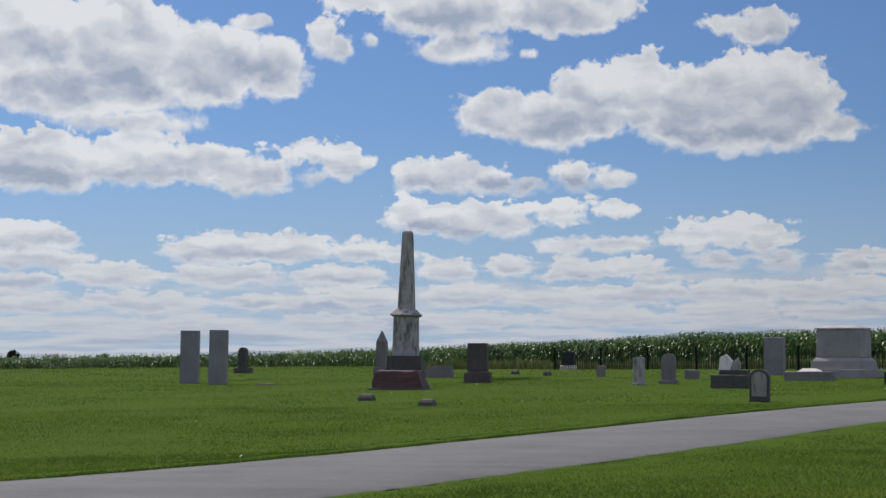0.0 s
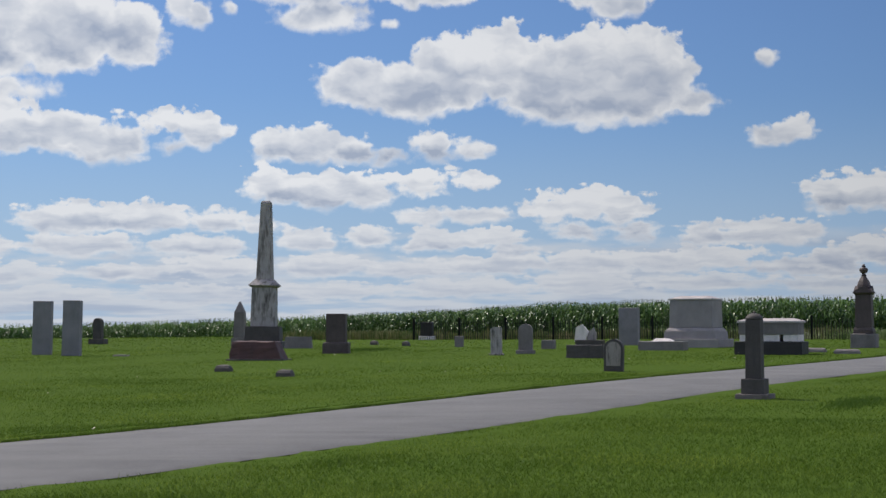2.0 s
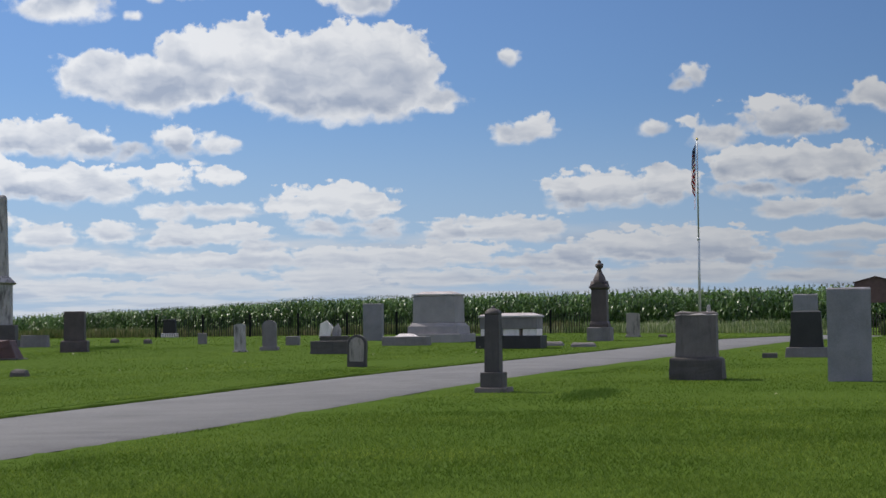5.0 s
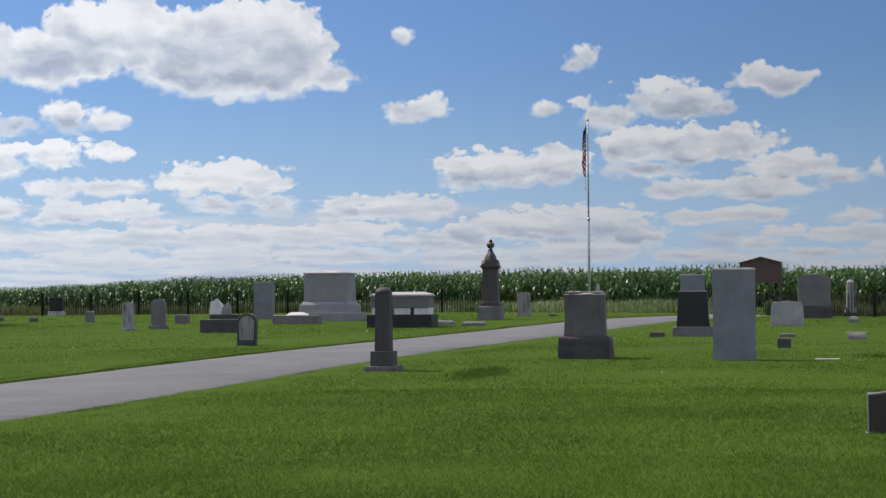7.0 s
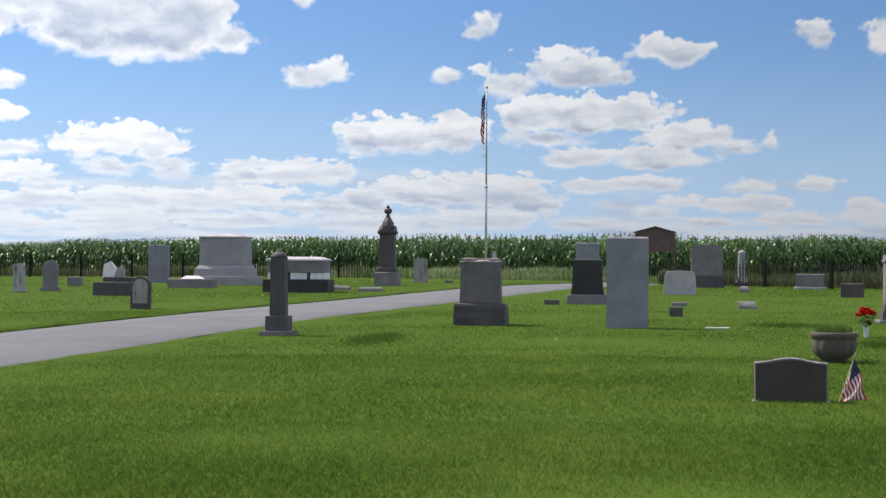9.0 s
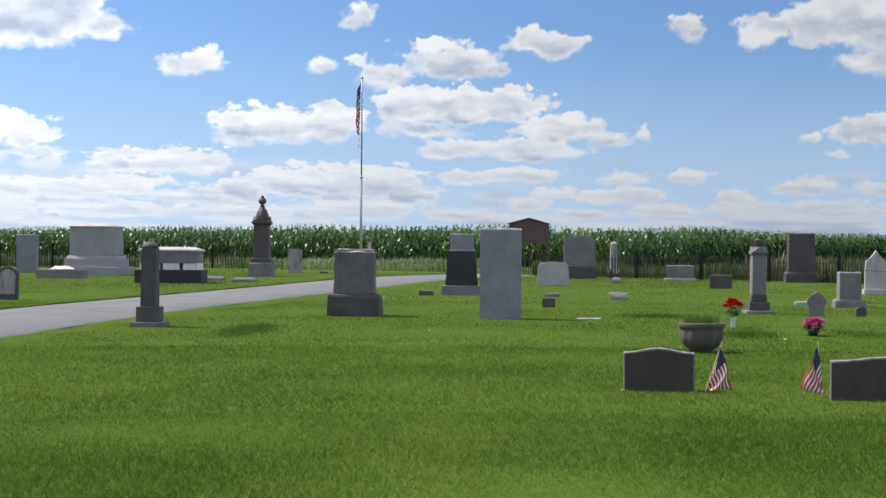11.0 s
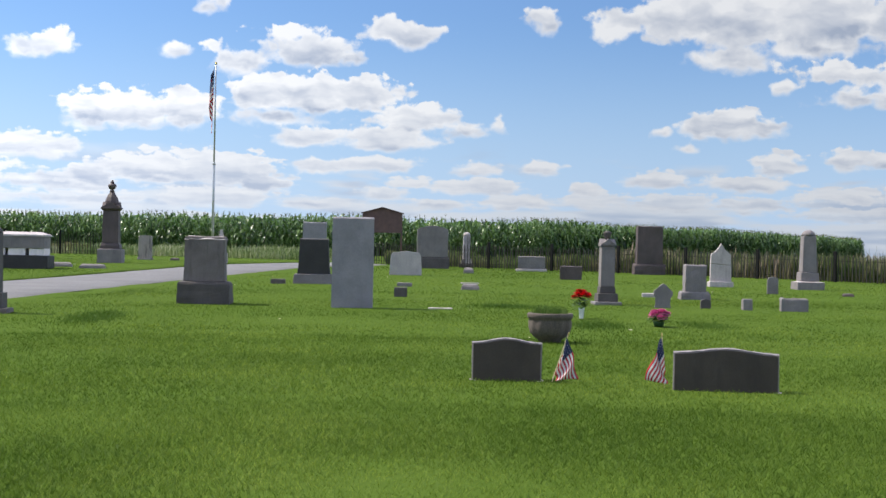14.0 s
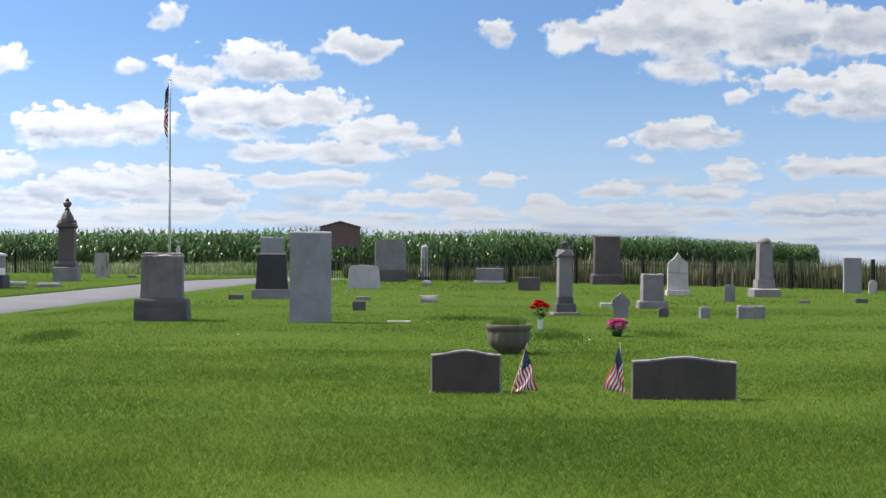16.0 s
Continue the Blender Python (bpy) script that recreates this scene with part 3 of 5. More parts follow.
# ---- ground and lane ----
def ground_sheet():
    rings = [0.0]
    r = 1.2
    while r < 3400:
        rings.append(r)
        r *= 1.075 if r < 260 else 1.25
    steps = 144
    verts, faces = [(0.0, 0.0, float(lie(0.0, 0.0)))], []
    for r in rings[1:]:
        for k in range(steps):
            a = 2 * math.pi * k / steps
            x, y = r * math.sin(a), r * math.cos(a)
            dip = 0.02 * noise.noise((x * 0.35, y * 0.35, 3.0)) if r < 120 else 0.0
            verts.append((x, y, float(lie(x, y)) + dip))
    for k in range(steps):
        faces.append((0, 1 + (k + 1) % steps, 1 + k))
    for j in range(len(rings) - 2):
        o, p = 1 + j * steps, 1 + (j + 1) * steps
        for k in range(steps):
            k2 = (k + 1) % steps
            faces += [(o + k, o + k2, p + k2), (o + k, p + k2, p + k)]
    ob = arrays_object("ground", verts, faces, [LAWN])
    ob.data.shade_smooth()
    return tagged(ob, "mown green cemetery lawn rising gently to fields", "lawn", kind="structure")


ground_sheet()

LANE = [(-21.0, 1.0), (-13.0, 8.6), (-8.5, 12.9), (-5.0, 16.2), (-2.2, 19.6), (0.75, 24.1), (5.6, 31.6), (12.0, 40.1), (18.2, 48.7), (20.6, 51.2), (24.4, 53.9)]
LANE_HALF = 1.55


def lane_reach(y, hand):
    """From the middle line to the asphalt's edge: the lane widens on its right towards the camera."""
    return np.where(np.asarray(hand) > 0, np.interp(y, (10.0, 16.5, 18.5, 24.0, 27.6, 35.0), (2.5, 2.4, 2.08, 1.93, 1.78, 1.6)), LANE_HALF)


def smooth_line(points, per=14):
    out = []
    for k in range(len(points) - 1):
        p0, p1, p2, p3 = (Vector((*points[min(max(j, 0), len(points) - 1)], 0)) for j in (k - 1, k, k + 1, k + 2))
        for s in range(per):
            t = s / per
            out.append(0.5 * (2 * p1 + (p2 - p0) * t + (2 * p0 - 5 * p1 + 4 * p2 - p3) * t * t + (3 * p1 - p0 - 3 * p2 + p3) * t ** 3))
    out.append(Vector((*points[-1], 0)))
    return out


LANE_LINE = smooth_line(LANE)


def lane():
    bm = bmesh.new()
    rows = []
    for k, p in enumerate(LANE_LINE):
        a, b = LANE_LINE[max(k - 1, 0)], LANE_LINE[min(k + 1, len(LANE_LINE) - 1)]
        side = Vector((b.y - a.y, a.x - b.x, 0)).normalized()
        row = []
        for j, s in enumerate((-1.0, -0.97, -0.5, 0.0, 0.5, 0.97, 1.0)):
            rag = 0.10 * noise.noise((p.x * 0.9, p.y * 0.9, s * 5)) + 0.05 * noise.noise((p.x * 3.1, p.y * 3.1, s * 5)) if abs(s) > 0.9 else 0.0
            q = p + side * (s * float(lane_reach(p.y, s)) + math.copysign(rag, s) * (1 if abs(s) > 0.9 else 0))
            up = 0.012 if abs(s) == 1.0 else 0.035 + 0.025 * (1 - s * s)
            row.append(bm.verts.new((q.x, q.y, float(lie(q.x, q.y)) + up)))
        rows.append(row)
    for r, q in zip(rows, rows[1:]):
        for j in range(len(r) - 1):
            bm.faces.new((r[j], r[j + 1], q[j + 1], q[j]))
    ob = mesh_object("road", bm, ROAD, True)
    return tagged(ob, "narrow grey asphalt lane winding through the lawn", "road", kind="structure")


lane()


def verge():
    """The turf's lip along both sides of the lane, a hand's breadth of sod above the asphalt."""
    bm = bmesh.new()
    for s in (-1, 1):
        rows = []
        for k, p in enumerate(LANE_LINE):
            a, b = LANE_LINE[max(k - 1, 0)], LANE_LINE[min(k + 1, len(LANE_LINE) - 1)]
            side = Vector((b.y - a.y, a.x - b.x, 0)).normalized() * s
            rag = 0.07 * noise.noise((p.x * 1.3, p.y * 1.3, s * 9)) + 0.05 * noise.noise((p.x * 4.0, p.y * 4.0, s * 3))
            row = []
            for off, up in ((-0.02, 0.0), (0.0, 0.06), (0.10, 0.075), (0.45, 0.04), (1.1, -0.03)):
                up = up if s < 0 else min(up, 0.012)
                q = p + side * (float(lane_reach(p.y, s)) + rag * (1 - off) + off)
                row.append(bm.verts.new((q.x, q.y, float(lie(q.x, q.y)) + up + 0.03 * noise.noise((q.x * 2.5, q.y * 2.5, 1.0)) * (up > 0))))
            rows.append(row)
        for r, q in zip(rows, rows[1:]):
            for j in range(len(r) - 1):
                bm.faces.new((r[j], r[j + 1], q[j + 1], q[j]))
    return tagged(mesh_object("verge", bm, LAWN, True), "raised turf edge along the lane", "lawn edge", kind="structure")


verge()


def lane_gap(x, y):
    """Distance of points from the lane's middle line."""
    pts = np.array([(p.x, p.y) for p in LANE_LINE])
    best = np.full(np.shape(x), 1e9)
    for a, b in zip(pts[:-1:3], pts[3::3]):
        d = b - a
        t = np.clip(((x - a[0]) * d[0] + (y - a[1]) * d[1]) / (d @ d), 0, 1)
        best = np.minimum(best, np.hypot(x - a[0] - t * d[0], y - a[1] - t * d[1]))
    return best


def lane_hand(x, y):
    """+1 to the right of the lane, -1 to its left."""
    pts = np.array([(p.x, p.y) for p in LANE_LINE])[::3]
    best, hand = np.full(np.shape(x), 1e9), np.ones(np.shape(x))
    for a, b in zip(pts, pts[1:]):
        d = b - a
        t = np.clip(((x - a[0]) * d[0] + (y - a[1]) * d[1]) / (d @ d), 0, 1)
        far = np.hypot(x - a[0] - t * d[0], y - a[1] - t * d[1])
        hand = np.where(far < best, np.sign((x - a[0]) * d[1] - (y - a[1]) * d[0]), hand)
        best = np.minimum(best, far)
    return hand


# ---- stones ----
GROUP = "gravestones on the lawn"


def slab_stone(x, y, turn, w, d, h, mat, label, top=0.0, lean=(0, 0), rough=0.0, taper=1.0):
    """An upright slab, cut from one piece."""
    s = thing("headstone", x, y, turn, label, "gravestone", GROUP, lean=lean)
    bm = block(w, d, 0.0, h + 0.03, w * taper, d * taper, bevel=0.0)
    chipped(bm, 0.022)
    worn(bm, max(rough, 0.004), 5, 6.0, x)
    part("slab", bm, mat, s)
    if top:
        cap = block(w * taper + 0.006, d * taper + 0.006, h - top + 0.03, h + 0.04, w * taper - 0.03, d * taper - 0.04, bevel=0.006)
        worn(cap, 0.020, 5, 11.0, x)
        part("cap", cap, mat, s)
    return s


def die_on_base(x, y, turn, base, die, mats, label, rock=0.012, name="headstone", lean=(0, 0), crown=0.0):
    """A die on a base: each given as width, depth, height."""
    s = thing(name, x, y, turn, label, "gravestone", GROUP, lean=lean)
    bw, bd, bh = base
    dw, dd, dh = die
    bm = block(bw, bd, 0.0, bh + 0.03, bw - 0.02, bd - 0.02, bevel=0.0)
    chipped(bm, min(0.055, bh * 0.3))
    worn(bm, rock, 5, 5.0, x)
    part("base", bm, mats[1], s, smooth=False)
    z = bh + 0.03
    if crown:
        pts = [(-dw / 2, z), (dw / 2, z), (dw / 2, z + dh - crown), (dw * 0.34, z + dh - crown * 0.45), (dw * 0.1, z + dh), (-dw * 0.1, z + dh), (-dw * 0.34, z + dh - crown * 0.45), (-dw / 2, z + dh - crown)]
        bm = prism(pts, dd, 0.022)
    else:
        bm = block(dw, dd, z, z + dh, dw * 0.98, dd * 0.96, bevel=0.0)
        chipped(bm, 0.03)
        worn(bm, rock * 0.5, 5, 7.0, x)
    part("die", bm, mats[0], s)
    return s


def marker(x, y, turn, w, d, h, mat, label, round_top=True):
    """A small low stone, pillowed or flat, on the grass."""
    s = thing("grave_marker", x, y, turn, label, "grave marker", "small grave markers", sink=0.04)
    bm = block(w, d, 0.0, h + 0.04, w * (0.9 if round_top else 0.98), d * (0.8 if round_top else 0.95), bevel=0.0)
    chipped(bm, min(0.09, h * 0.5) if round_top else min(0.015, h * 0.3))
    worn(bm, 0.012 if round_top else 0.005, 3, 8.0, x)
    part("stone", bm, mat, s)
    return s


def tablet(x, y, turn, w, d, h, rise, mat, label, base=None, lean=(0, 0), base_mat=None):
    """A thin tablet with a rounded head."""
    s = thing("headstone", x, y, turn, label, "gravestone", GROUP, lean=lean)
    z = 0.0
    if base:
        bm = block(base[0], base[1], 0.0, base[2] + 0.03, bevel=0.015)
        worn(bm, 0.008, 3, 6.0, x)
        part("base", bm, base_mat or mat, s)
        z = base[2] + 0.025
    bm = prism([(px, pz + z) for px, pz in arch(w, h + 0.03 - z, rise)], d, 0.008)
    part("tablet", bm, mat, s)
    return s


def stacked(name, x, y, turn, label, pieces, category="monument", lean=(0, 0), sink=0.03, group=""):
    """Pieces one upon another: part name, w0, d0, height, w1, d1, material, roughness."""
    s = thing(name, x, y, turn, label, category, group, lean=lean, sink=sink)
    z = 0.0
    for pn, w0, d0, h, w1, d1, mat, rough in pieces:
        bm = block(w0, d0, z, z + h, w1, d1, bevel=min(0.018, h * 0.2))
        if rough:
            worn(bm, rough, 3, 5.0, x + z)
        part(pn, bm, mat, s)
        z += h
    return s, z


# the pair of slabs and what stands near them
slab_stone(-13.52, 54.94, -12, 0.67, 0.22, 1.89, GRANITE_BLUE, "tall plain grey granite slab standing upright beside its twin", lean=(0, 0.7))
slab_stone(-12.11, 53.28, -12, 0.64, 0.22, 1.89, GRANITE_BLUE, "tall plain grey granite slab, slightly tilted, beside its twin", lean=(0, 1.0), taper=0.985)
s = tablet(-15.58, 73.89, -15, 0.42, 0.28, 1.24, 0.2, GRANITE_DARK, "dark round-headed stone on a stepped base", base=(0.78, 0.5, 0.26))
marker(-10.21, 52.24, -15, 0.5, 0.3, 0.05, GRANITE, "flat grey marker flush with the grass", False)


def great_obelisk():
    s, z = stacked("obelisk_monument", -6.53, 62.3, 0, "tall weathered marble obelisk on a stained die and stepped base", [
        ("plinth", 1.62, 1.62, 0.30, 1.58, 1.58, GRANITE_DARK, 0.015),
        ("base", 1.40, 1.40, 0.58, 1.36, 1.36, GRANITE_DARK, 0.012),
        ("die", 1.00, 1.00, 1.56, 0.94, 0.94, MARBLE, 0.004),
        ("cornice", 1.02, 1.02, 0.07, 1.22, 1.22, MARBLE, 0.0),
        ("cap", 1.22, 1.22, 0.26, 0.70, 0.70, MARBLE, 0.0),
        ("shaft", 0.66, 0.66, 3.06, 0.42, 0.42, MARBLE, 0.003),
        ("tip", 0.42, 0.42, 0.08, 0.30, 0.30, MARBLE, 0.004)], lean=(0, 0.9))
    return s


great_obelisk()


def red_block():
    s = thing("red_granite_block", -5.04, 46.95, -13, "low rock-faced red granite block with a pale lit top", "gravestone", GROUP)
    bm = block(1.66, 0.75, 0.0, 0.60, 1.36, 0.55, bevel=0.03, shift=(-0.10, 0.0))
    worn(bm, 0.03, 5, 3.5, 2.0)
    part("block", bm, GRANITE_RED, s)
    bm = block(1.80, 0.9, 0.0, 0.07, bevel=0.02)
    worn(bm, 0.012, 3, 5.0, 4.0)
    part("footing", bm, GRANITE_DARK, s)


red_block()
s, z = stacked("pointed_monument", -8.03, 66.9, -8, "small grey pointed monument on a wide weathered base", [
    ("base", 0.62, 0.62, 0.36, 0.60, 0.60, GRANITE, 0.012), ("shaft", 0.46, 0.46, 1.10, 0.42, 0.42, GRANITE, 0.005),
    ("tip", 0.42, 0.42, 0.46, 0.06, 0.06, GRANITE, 0.006)])
b = block(1.06, 0.40, 0.0, 0.48, 0.98, 0.34, bevel=0.02)
worn(b, 0.012, 4, 4.0, 9.0)
part("block", b, GRANITE, thing("headstone", -5.0, 60.7, -13, "low long grey granite block behind the red one", "gravestone", GROUP))
die_on_base(-3.09, 53.3, -6, (0.90, 0.50, 0.38), (0.68, 0.36, 0.97), (GRANITE_BROWN, GRANITE_BROWN), "dark granite upright stone on a broad base")
for mx, my, mw, mh in ((-5.02, 38.75, 0.40, 0.17), (-3.23, 35.78, 0.37, 0.16), (-2.23, 65.93, 0.32, 0.18), (-0.85, 63.26, 0.29, 0.19)):
    marker(mx, my, -13, mw, 0.32, mh, GRANITE_DARK, "small humped dark marker stone in the grass")

# ---- left of the lane ----
die_on_base(0.01, 78.9, -14, (0.84, 0.40, 0.20), (0.60, 0.28, 0.70), (GRANITE_BLACK, MARBLE_CLEAN), "dark polished stone on a pale base by the fence")
tablet(2.21, 49.49, -16, 0.36, 0.10, 0.89, 0.06, MARBLE, "thin weathered white marble tablet with a pointed head", lean=(0, -1.0), base=(0.44, 0.26, 0.05))
tablet(3.20, 50.56, -16, 0.46, 0.13, 0.97, 0.18, GRANITE, "grey round-headed tablet on a small base", base=(0.58, 0.34, 0.12))
slab_stone(4.40, 56.36, -16, 0.48, 0.3, 0.32, GRANITE, "small squat grey block stone", rough=0.006)
slab_stone(1.25, 60.5, -16, 0.34, 0.10, 0.42, GRANITE, "small far grey headstone by the fence", rough=0.004)


def ledger(x, y, turn, w, d, h, mat, label, pale=None):
    s = thing("ledger_stone", x, y, turn, label, "gravestone", GROUP)
    bm = block(w, d, 0.0, h + 0.03, w * 0.98, d * 0.96, bevel=0.02)
    worn(bm, 0.012, 4, 4.0, x)
    part("block", bm, mat, s)
    if pale:
        bm = block(pale * w, d * 0.5, h + 0.02, h + 0.13, pale * w * 0.6, d * 0.2, bevel=0.02)
        worn(bm, 0.01, 3, 6.0, y)
        part("pillow", bm, MARBLE_CLEAN, s, "pale raised pillow on the stone")
    return s


ledger(4.74, 46.1, -22, 1.14, 0.6, 0.38, GRANITE_DARK, "long low dark granite block on the grass")


def broken_stones():
    s = thing("broken_headstone", 6.30, 60.1, -22, "broken white marble tablet propped on a dark base", "gravestone", GROUP)
    bm = block(1.10, 0.42, 0.0, 0.26, bevel=0.02)
    worn(bm, 0.01, 3, 5.0, 1.0)
    part("base", bm, GRANITE_DARK, s)
    bm = prism([(-0.62, 0.18), (-0.18, 0.24), (-0.06, 0.60), (-0.30, 0.86), (-0.56, 0.74)], 0.12, 0.012)
    part("fragment", bm, MARBLE_CLEAN, s)
    bm = prism([(-0.14, 0.24), (0.20, 0.24), (0.22, 0.52), (0.10, 0.74), (-0.02, 0.60), (-0.12, 0.62)], 0.12, 0.012)
    bmesh.ops.translate(bm, verts=bm.verts, vec=(0, 0.13, 0))
    part("fragment", bm, MARBLE, s)


broken_stones()
soot = tablet(4.39, 36.73, -22, 0.46, 0.15, 0.76, 0.21, GRANITE_DARK, "round-headed dark tablet with a pale lichened face", lean=(0, 1.0))
pale = prism([(px, pz + 0.16) for px, pz in arch(0.36, 0.57, 0.17, foot=0.34)], 0.012, 0.003)
bmesh.ops.translate(pale, verts=pale.verts, vec=(0, -0.073, 0))
part("face", pale, MARBLE_SOOT, soot, "pale weathered sunken face")
slab_stone(7.88, 60.6, -24, 0.76, 0.3, 1.46, GRANITE_BLUE, "plain blue-grey granite slab beside the family monument")


def family_monument():
    s = thing("family_monument", 9.86, 57.0, -30, "massive grey granite family monument on a stepped base", "monument")
    for pn, w, d, z0, z1, w1, d1, r in (("base", 2.30, 1.75, 0.0, 0.33, 2.28, 1.73, 0.008), ("plinth", 1.98, 1.43, 0.33, 0.62, 1.92, 1.37, 0.004), ("moulding", 1.86, 1.32, 0.62, 0.74, 1.70, 1.16, 0.0)):
        bm = block(w, d, z0, z1, w1, d1, bevel=0.02)
        if r:
            worn(bm, r, 3, 4.0, z1)
        part(pn, bm, GRANITE_SMOOTH, s)
    part("die", block(1.66, 1.12, 0.74, 1.74, 1.62, 1.08, bevel=0.03), GRANITE_SMOOTH, s)
    bm = block(1.68, 1.14, 1.74, 1.80, 1.68, 1.14, bevel=0.015)
    part("cap", bm, GRANITE_LIGHT, s)
    part("crown", block(1.60, 1.06, 1.80, 1.90, 1.0, 0.5, bevel=0.02), GRANITE_LIGHT, s)


family_monument()
ledger(8.08, 53.3, -26, 1.62, 0.6, 0.30, GRANITE, "low grey grave slab before the monument", pale=0.5)


def table_tomb():
    s = thing("table_tomb", 10.62, 48.0, -24, "low granite table tomb with pale blocks under a hipped lid", "tomb")
    bm = block(2.06, 1.15, 0.0, 0.42, bevel=0.02)
    worn(bm, 0.012, 4, 4.0, 3.0)
    part("base", bm, GRANITE_BLACK, s)
    for bx, bw in ((-0.58, 0.62), (0.08, 0.52), (0.68, 0.46)):
        bm = block(bw, 0.92, 0.42, 0.63, bevel=0.015)
        bmesh.ops.translate(bm, verts=bm.verts, vec=(bx, 0, 0))
        part("block", bm, MARBLE_CLEAN, s)
    part("chest", block(1.82, 1.00, 0.63, 0.99, bevel=0.015), GRANITE, s)
    part("lid", block(1.92, 1.08, 0.99, 1.05, 1.90, 1.06, bevel=0.012), GRANITE_LIGHT, s)
    part("ridge", block(1.88, 1.04, 1.05, 1.13, 1.4, 0.5, bevel=0.01), GRANITE_LIGHT, s)


table_tomb()


def urn_monument():
    s, z = stacked("urn_monument", 15.26, 54.2, -24, "dark granite monument with a gabled cap and urn", [
        ("base", 0.86, 0.86, 0.50, 0.85, 0.85, GRANITE, 0.008), ("wash", 0.85, 0.85, 0.02, 0.70, 0.70, GRANITE, 0.0), ("plinth", 0.68, 0.68, 0.10, 0.68, 0.68, GRANITE_BROWN, 0.0),
        ("step", 0.68, 0.68, 0.12, 0.58, 0.58, GRANITE_BROWN, 0.0), ("die", 0.57, 0.57, 1.12, 0.54, 0.54, GRANITE_BROWN, 0.003),
        ("cornice", 0.55, 0.55, 0.07, 0.66, 0.66, GRANITE_BROWN, 0.0), ("fascia", 0.68, 0.68, 0.05, 0.68, 0.68, GRANITE_BROWN, 0.0)])
    for k, rot in enumerate((0, 90)):
        w = 0.62 - 0.004 * k
        bm = prism([(-w / 2, z), (w / 2, z), (w / 2, z + 0.03), (w * 0.25, z + 0.10), (0.0, z + 0.20), (-w * 0.25, z + 0.10), (-w / 2, z + 0.03)], w, 0.008)
        bmesh.ops.rotate(bm, verts=bm.verts, cent=(0, 0, 0), matrix=Matrix.Rotation(radians(rot), 3, "Z"))
        part("gable", bm, GRANITE_BROWN, s)
    z += 0.14
    part("spire", lathe([(0.245, z), (0.235, z + 0.10), (0.19, z + 0.22), (0.125, z + 0.33), (0.08, z + 0.41), (0.095, z + 0.44), (0.06, z + 0.47)], 8), GRANITE_BROWN, s)
    z += 0.45
    prof = [(0.06, z), (0.045, z + 0.03), (0.115, z + 0.08), (0.15, z + 0.16), (0.14, z + 0.22), (0.075, z + 0.26), (0.05, z + 0.28)]
    urn = part("urn", lathe(prof, 18), GRANITE_BROWN, s, smooth=True)
    part("finial", lathe([(0.05, z + 0.27), (0.075, z + 0.30), (0.045, z + 0.34), (0.02, z + 0.38)], 12), GRANITE_BROWN, urn, smooth=True)


urn_monument()
tablet(17.93, 58.9, -24, 0.52, 0.16, 0.95, 0.06, MARBLE_SOOT, "stained pale tablet with a worn top", base=(0.6, 0.3, 0.08))
marker(18.9, 58.2, -20, 0.36, 0.2, 0.10, GRANITE_BROWN, "small brown marker stone in the grass")
for mx, my, mw in ((12.35, 49.6, 0.75), (12.93, 47.9, 0.82)):
    marker(mx, my, -18, mw, 0.42, 0.13, GRANITE, "low flat grey stone lying beside the lane")


def dome_stele():
    s = thing("stele", 5.43, 26.0, -25, "slim dark granite stele with a domed top", "monument")
    bm = block(0.58, 0.52, 0.0, 0.11, 0.56, 0.50, bevel=0.012)
    worn(bm, 0.012, 3, 6.0, 2.0)
    part("footing", bm, GRANITE_WARM, s)
    part("base", block(0.385, 0.385, 0.11, 0.36, 0.38, 0.38, bevel=0.012), GRANITE_DARK, s)
    part("shaft", block(0.265, 0.265, 0.36, 1.33, 0.245, 0.245, bevel=0.012), GRANITE_DARK, s)
    bm = bmesh.new()
    rings = []
    for k in range(7):
        a = k / 6 * math.pi / 2
        r, z = 0.1225 * math.cos(a * 0.92), 1.33 + 0.11 * math.sin(a)
        rings.append([bm.verts.new((sx * r, sy * r, z)) for sx, sy in ((-1, -1), (0, -1), (1, -1), (1, 0), (1, 1), (0, 1), (-1, 1), (-1, 0))])
    for a, b in zip(rings, rings[1:]):
        for k in range(8):
            bm.faces.new((a[k], a[(k + 1) % 8], b[(k + 1) % 8], b[k]))
    bm.faces.new(rings[-1])
    bm.faces.new(rings[0][::-1])
    part("dome", bm, GRANITE_DARK, s, smooth=True)
    part("knob", lathe([(0.03, 1.43), (0.035, 1.45), (0.015, 1.475)], 10), GRANITE_DARK, s, smooth=True)


dome_stele()

# ---- beyond the lane, towards the fence ----
ped = die_on_base(9.80, 28.2, -26, (0.98, 0.64, 0.42), (0.76, 0.46, 0.84), (GRANITE_WARM, GRANITE_DARK), "squat grey granite headstone on a rock-faced base", rock=0.022)
# Sunlight on the rough top is put into the cap's lighter granite.
b = block(0.78, 0.48, 1.23, 1.29, 0.60, 0.30, bevel=0.012)
worn(b, 0.022, 5, 9.0, 3.0)
part("cap", b, GRANITE_LIGHT, ped, "rough-pitched top, coloured pale as if sunlit")
marker(14.65, 36.7, -26, 0.36, 0.3, 0.12, GRANITE_DARK, "small dark marker block in the grass", False)


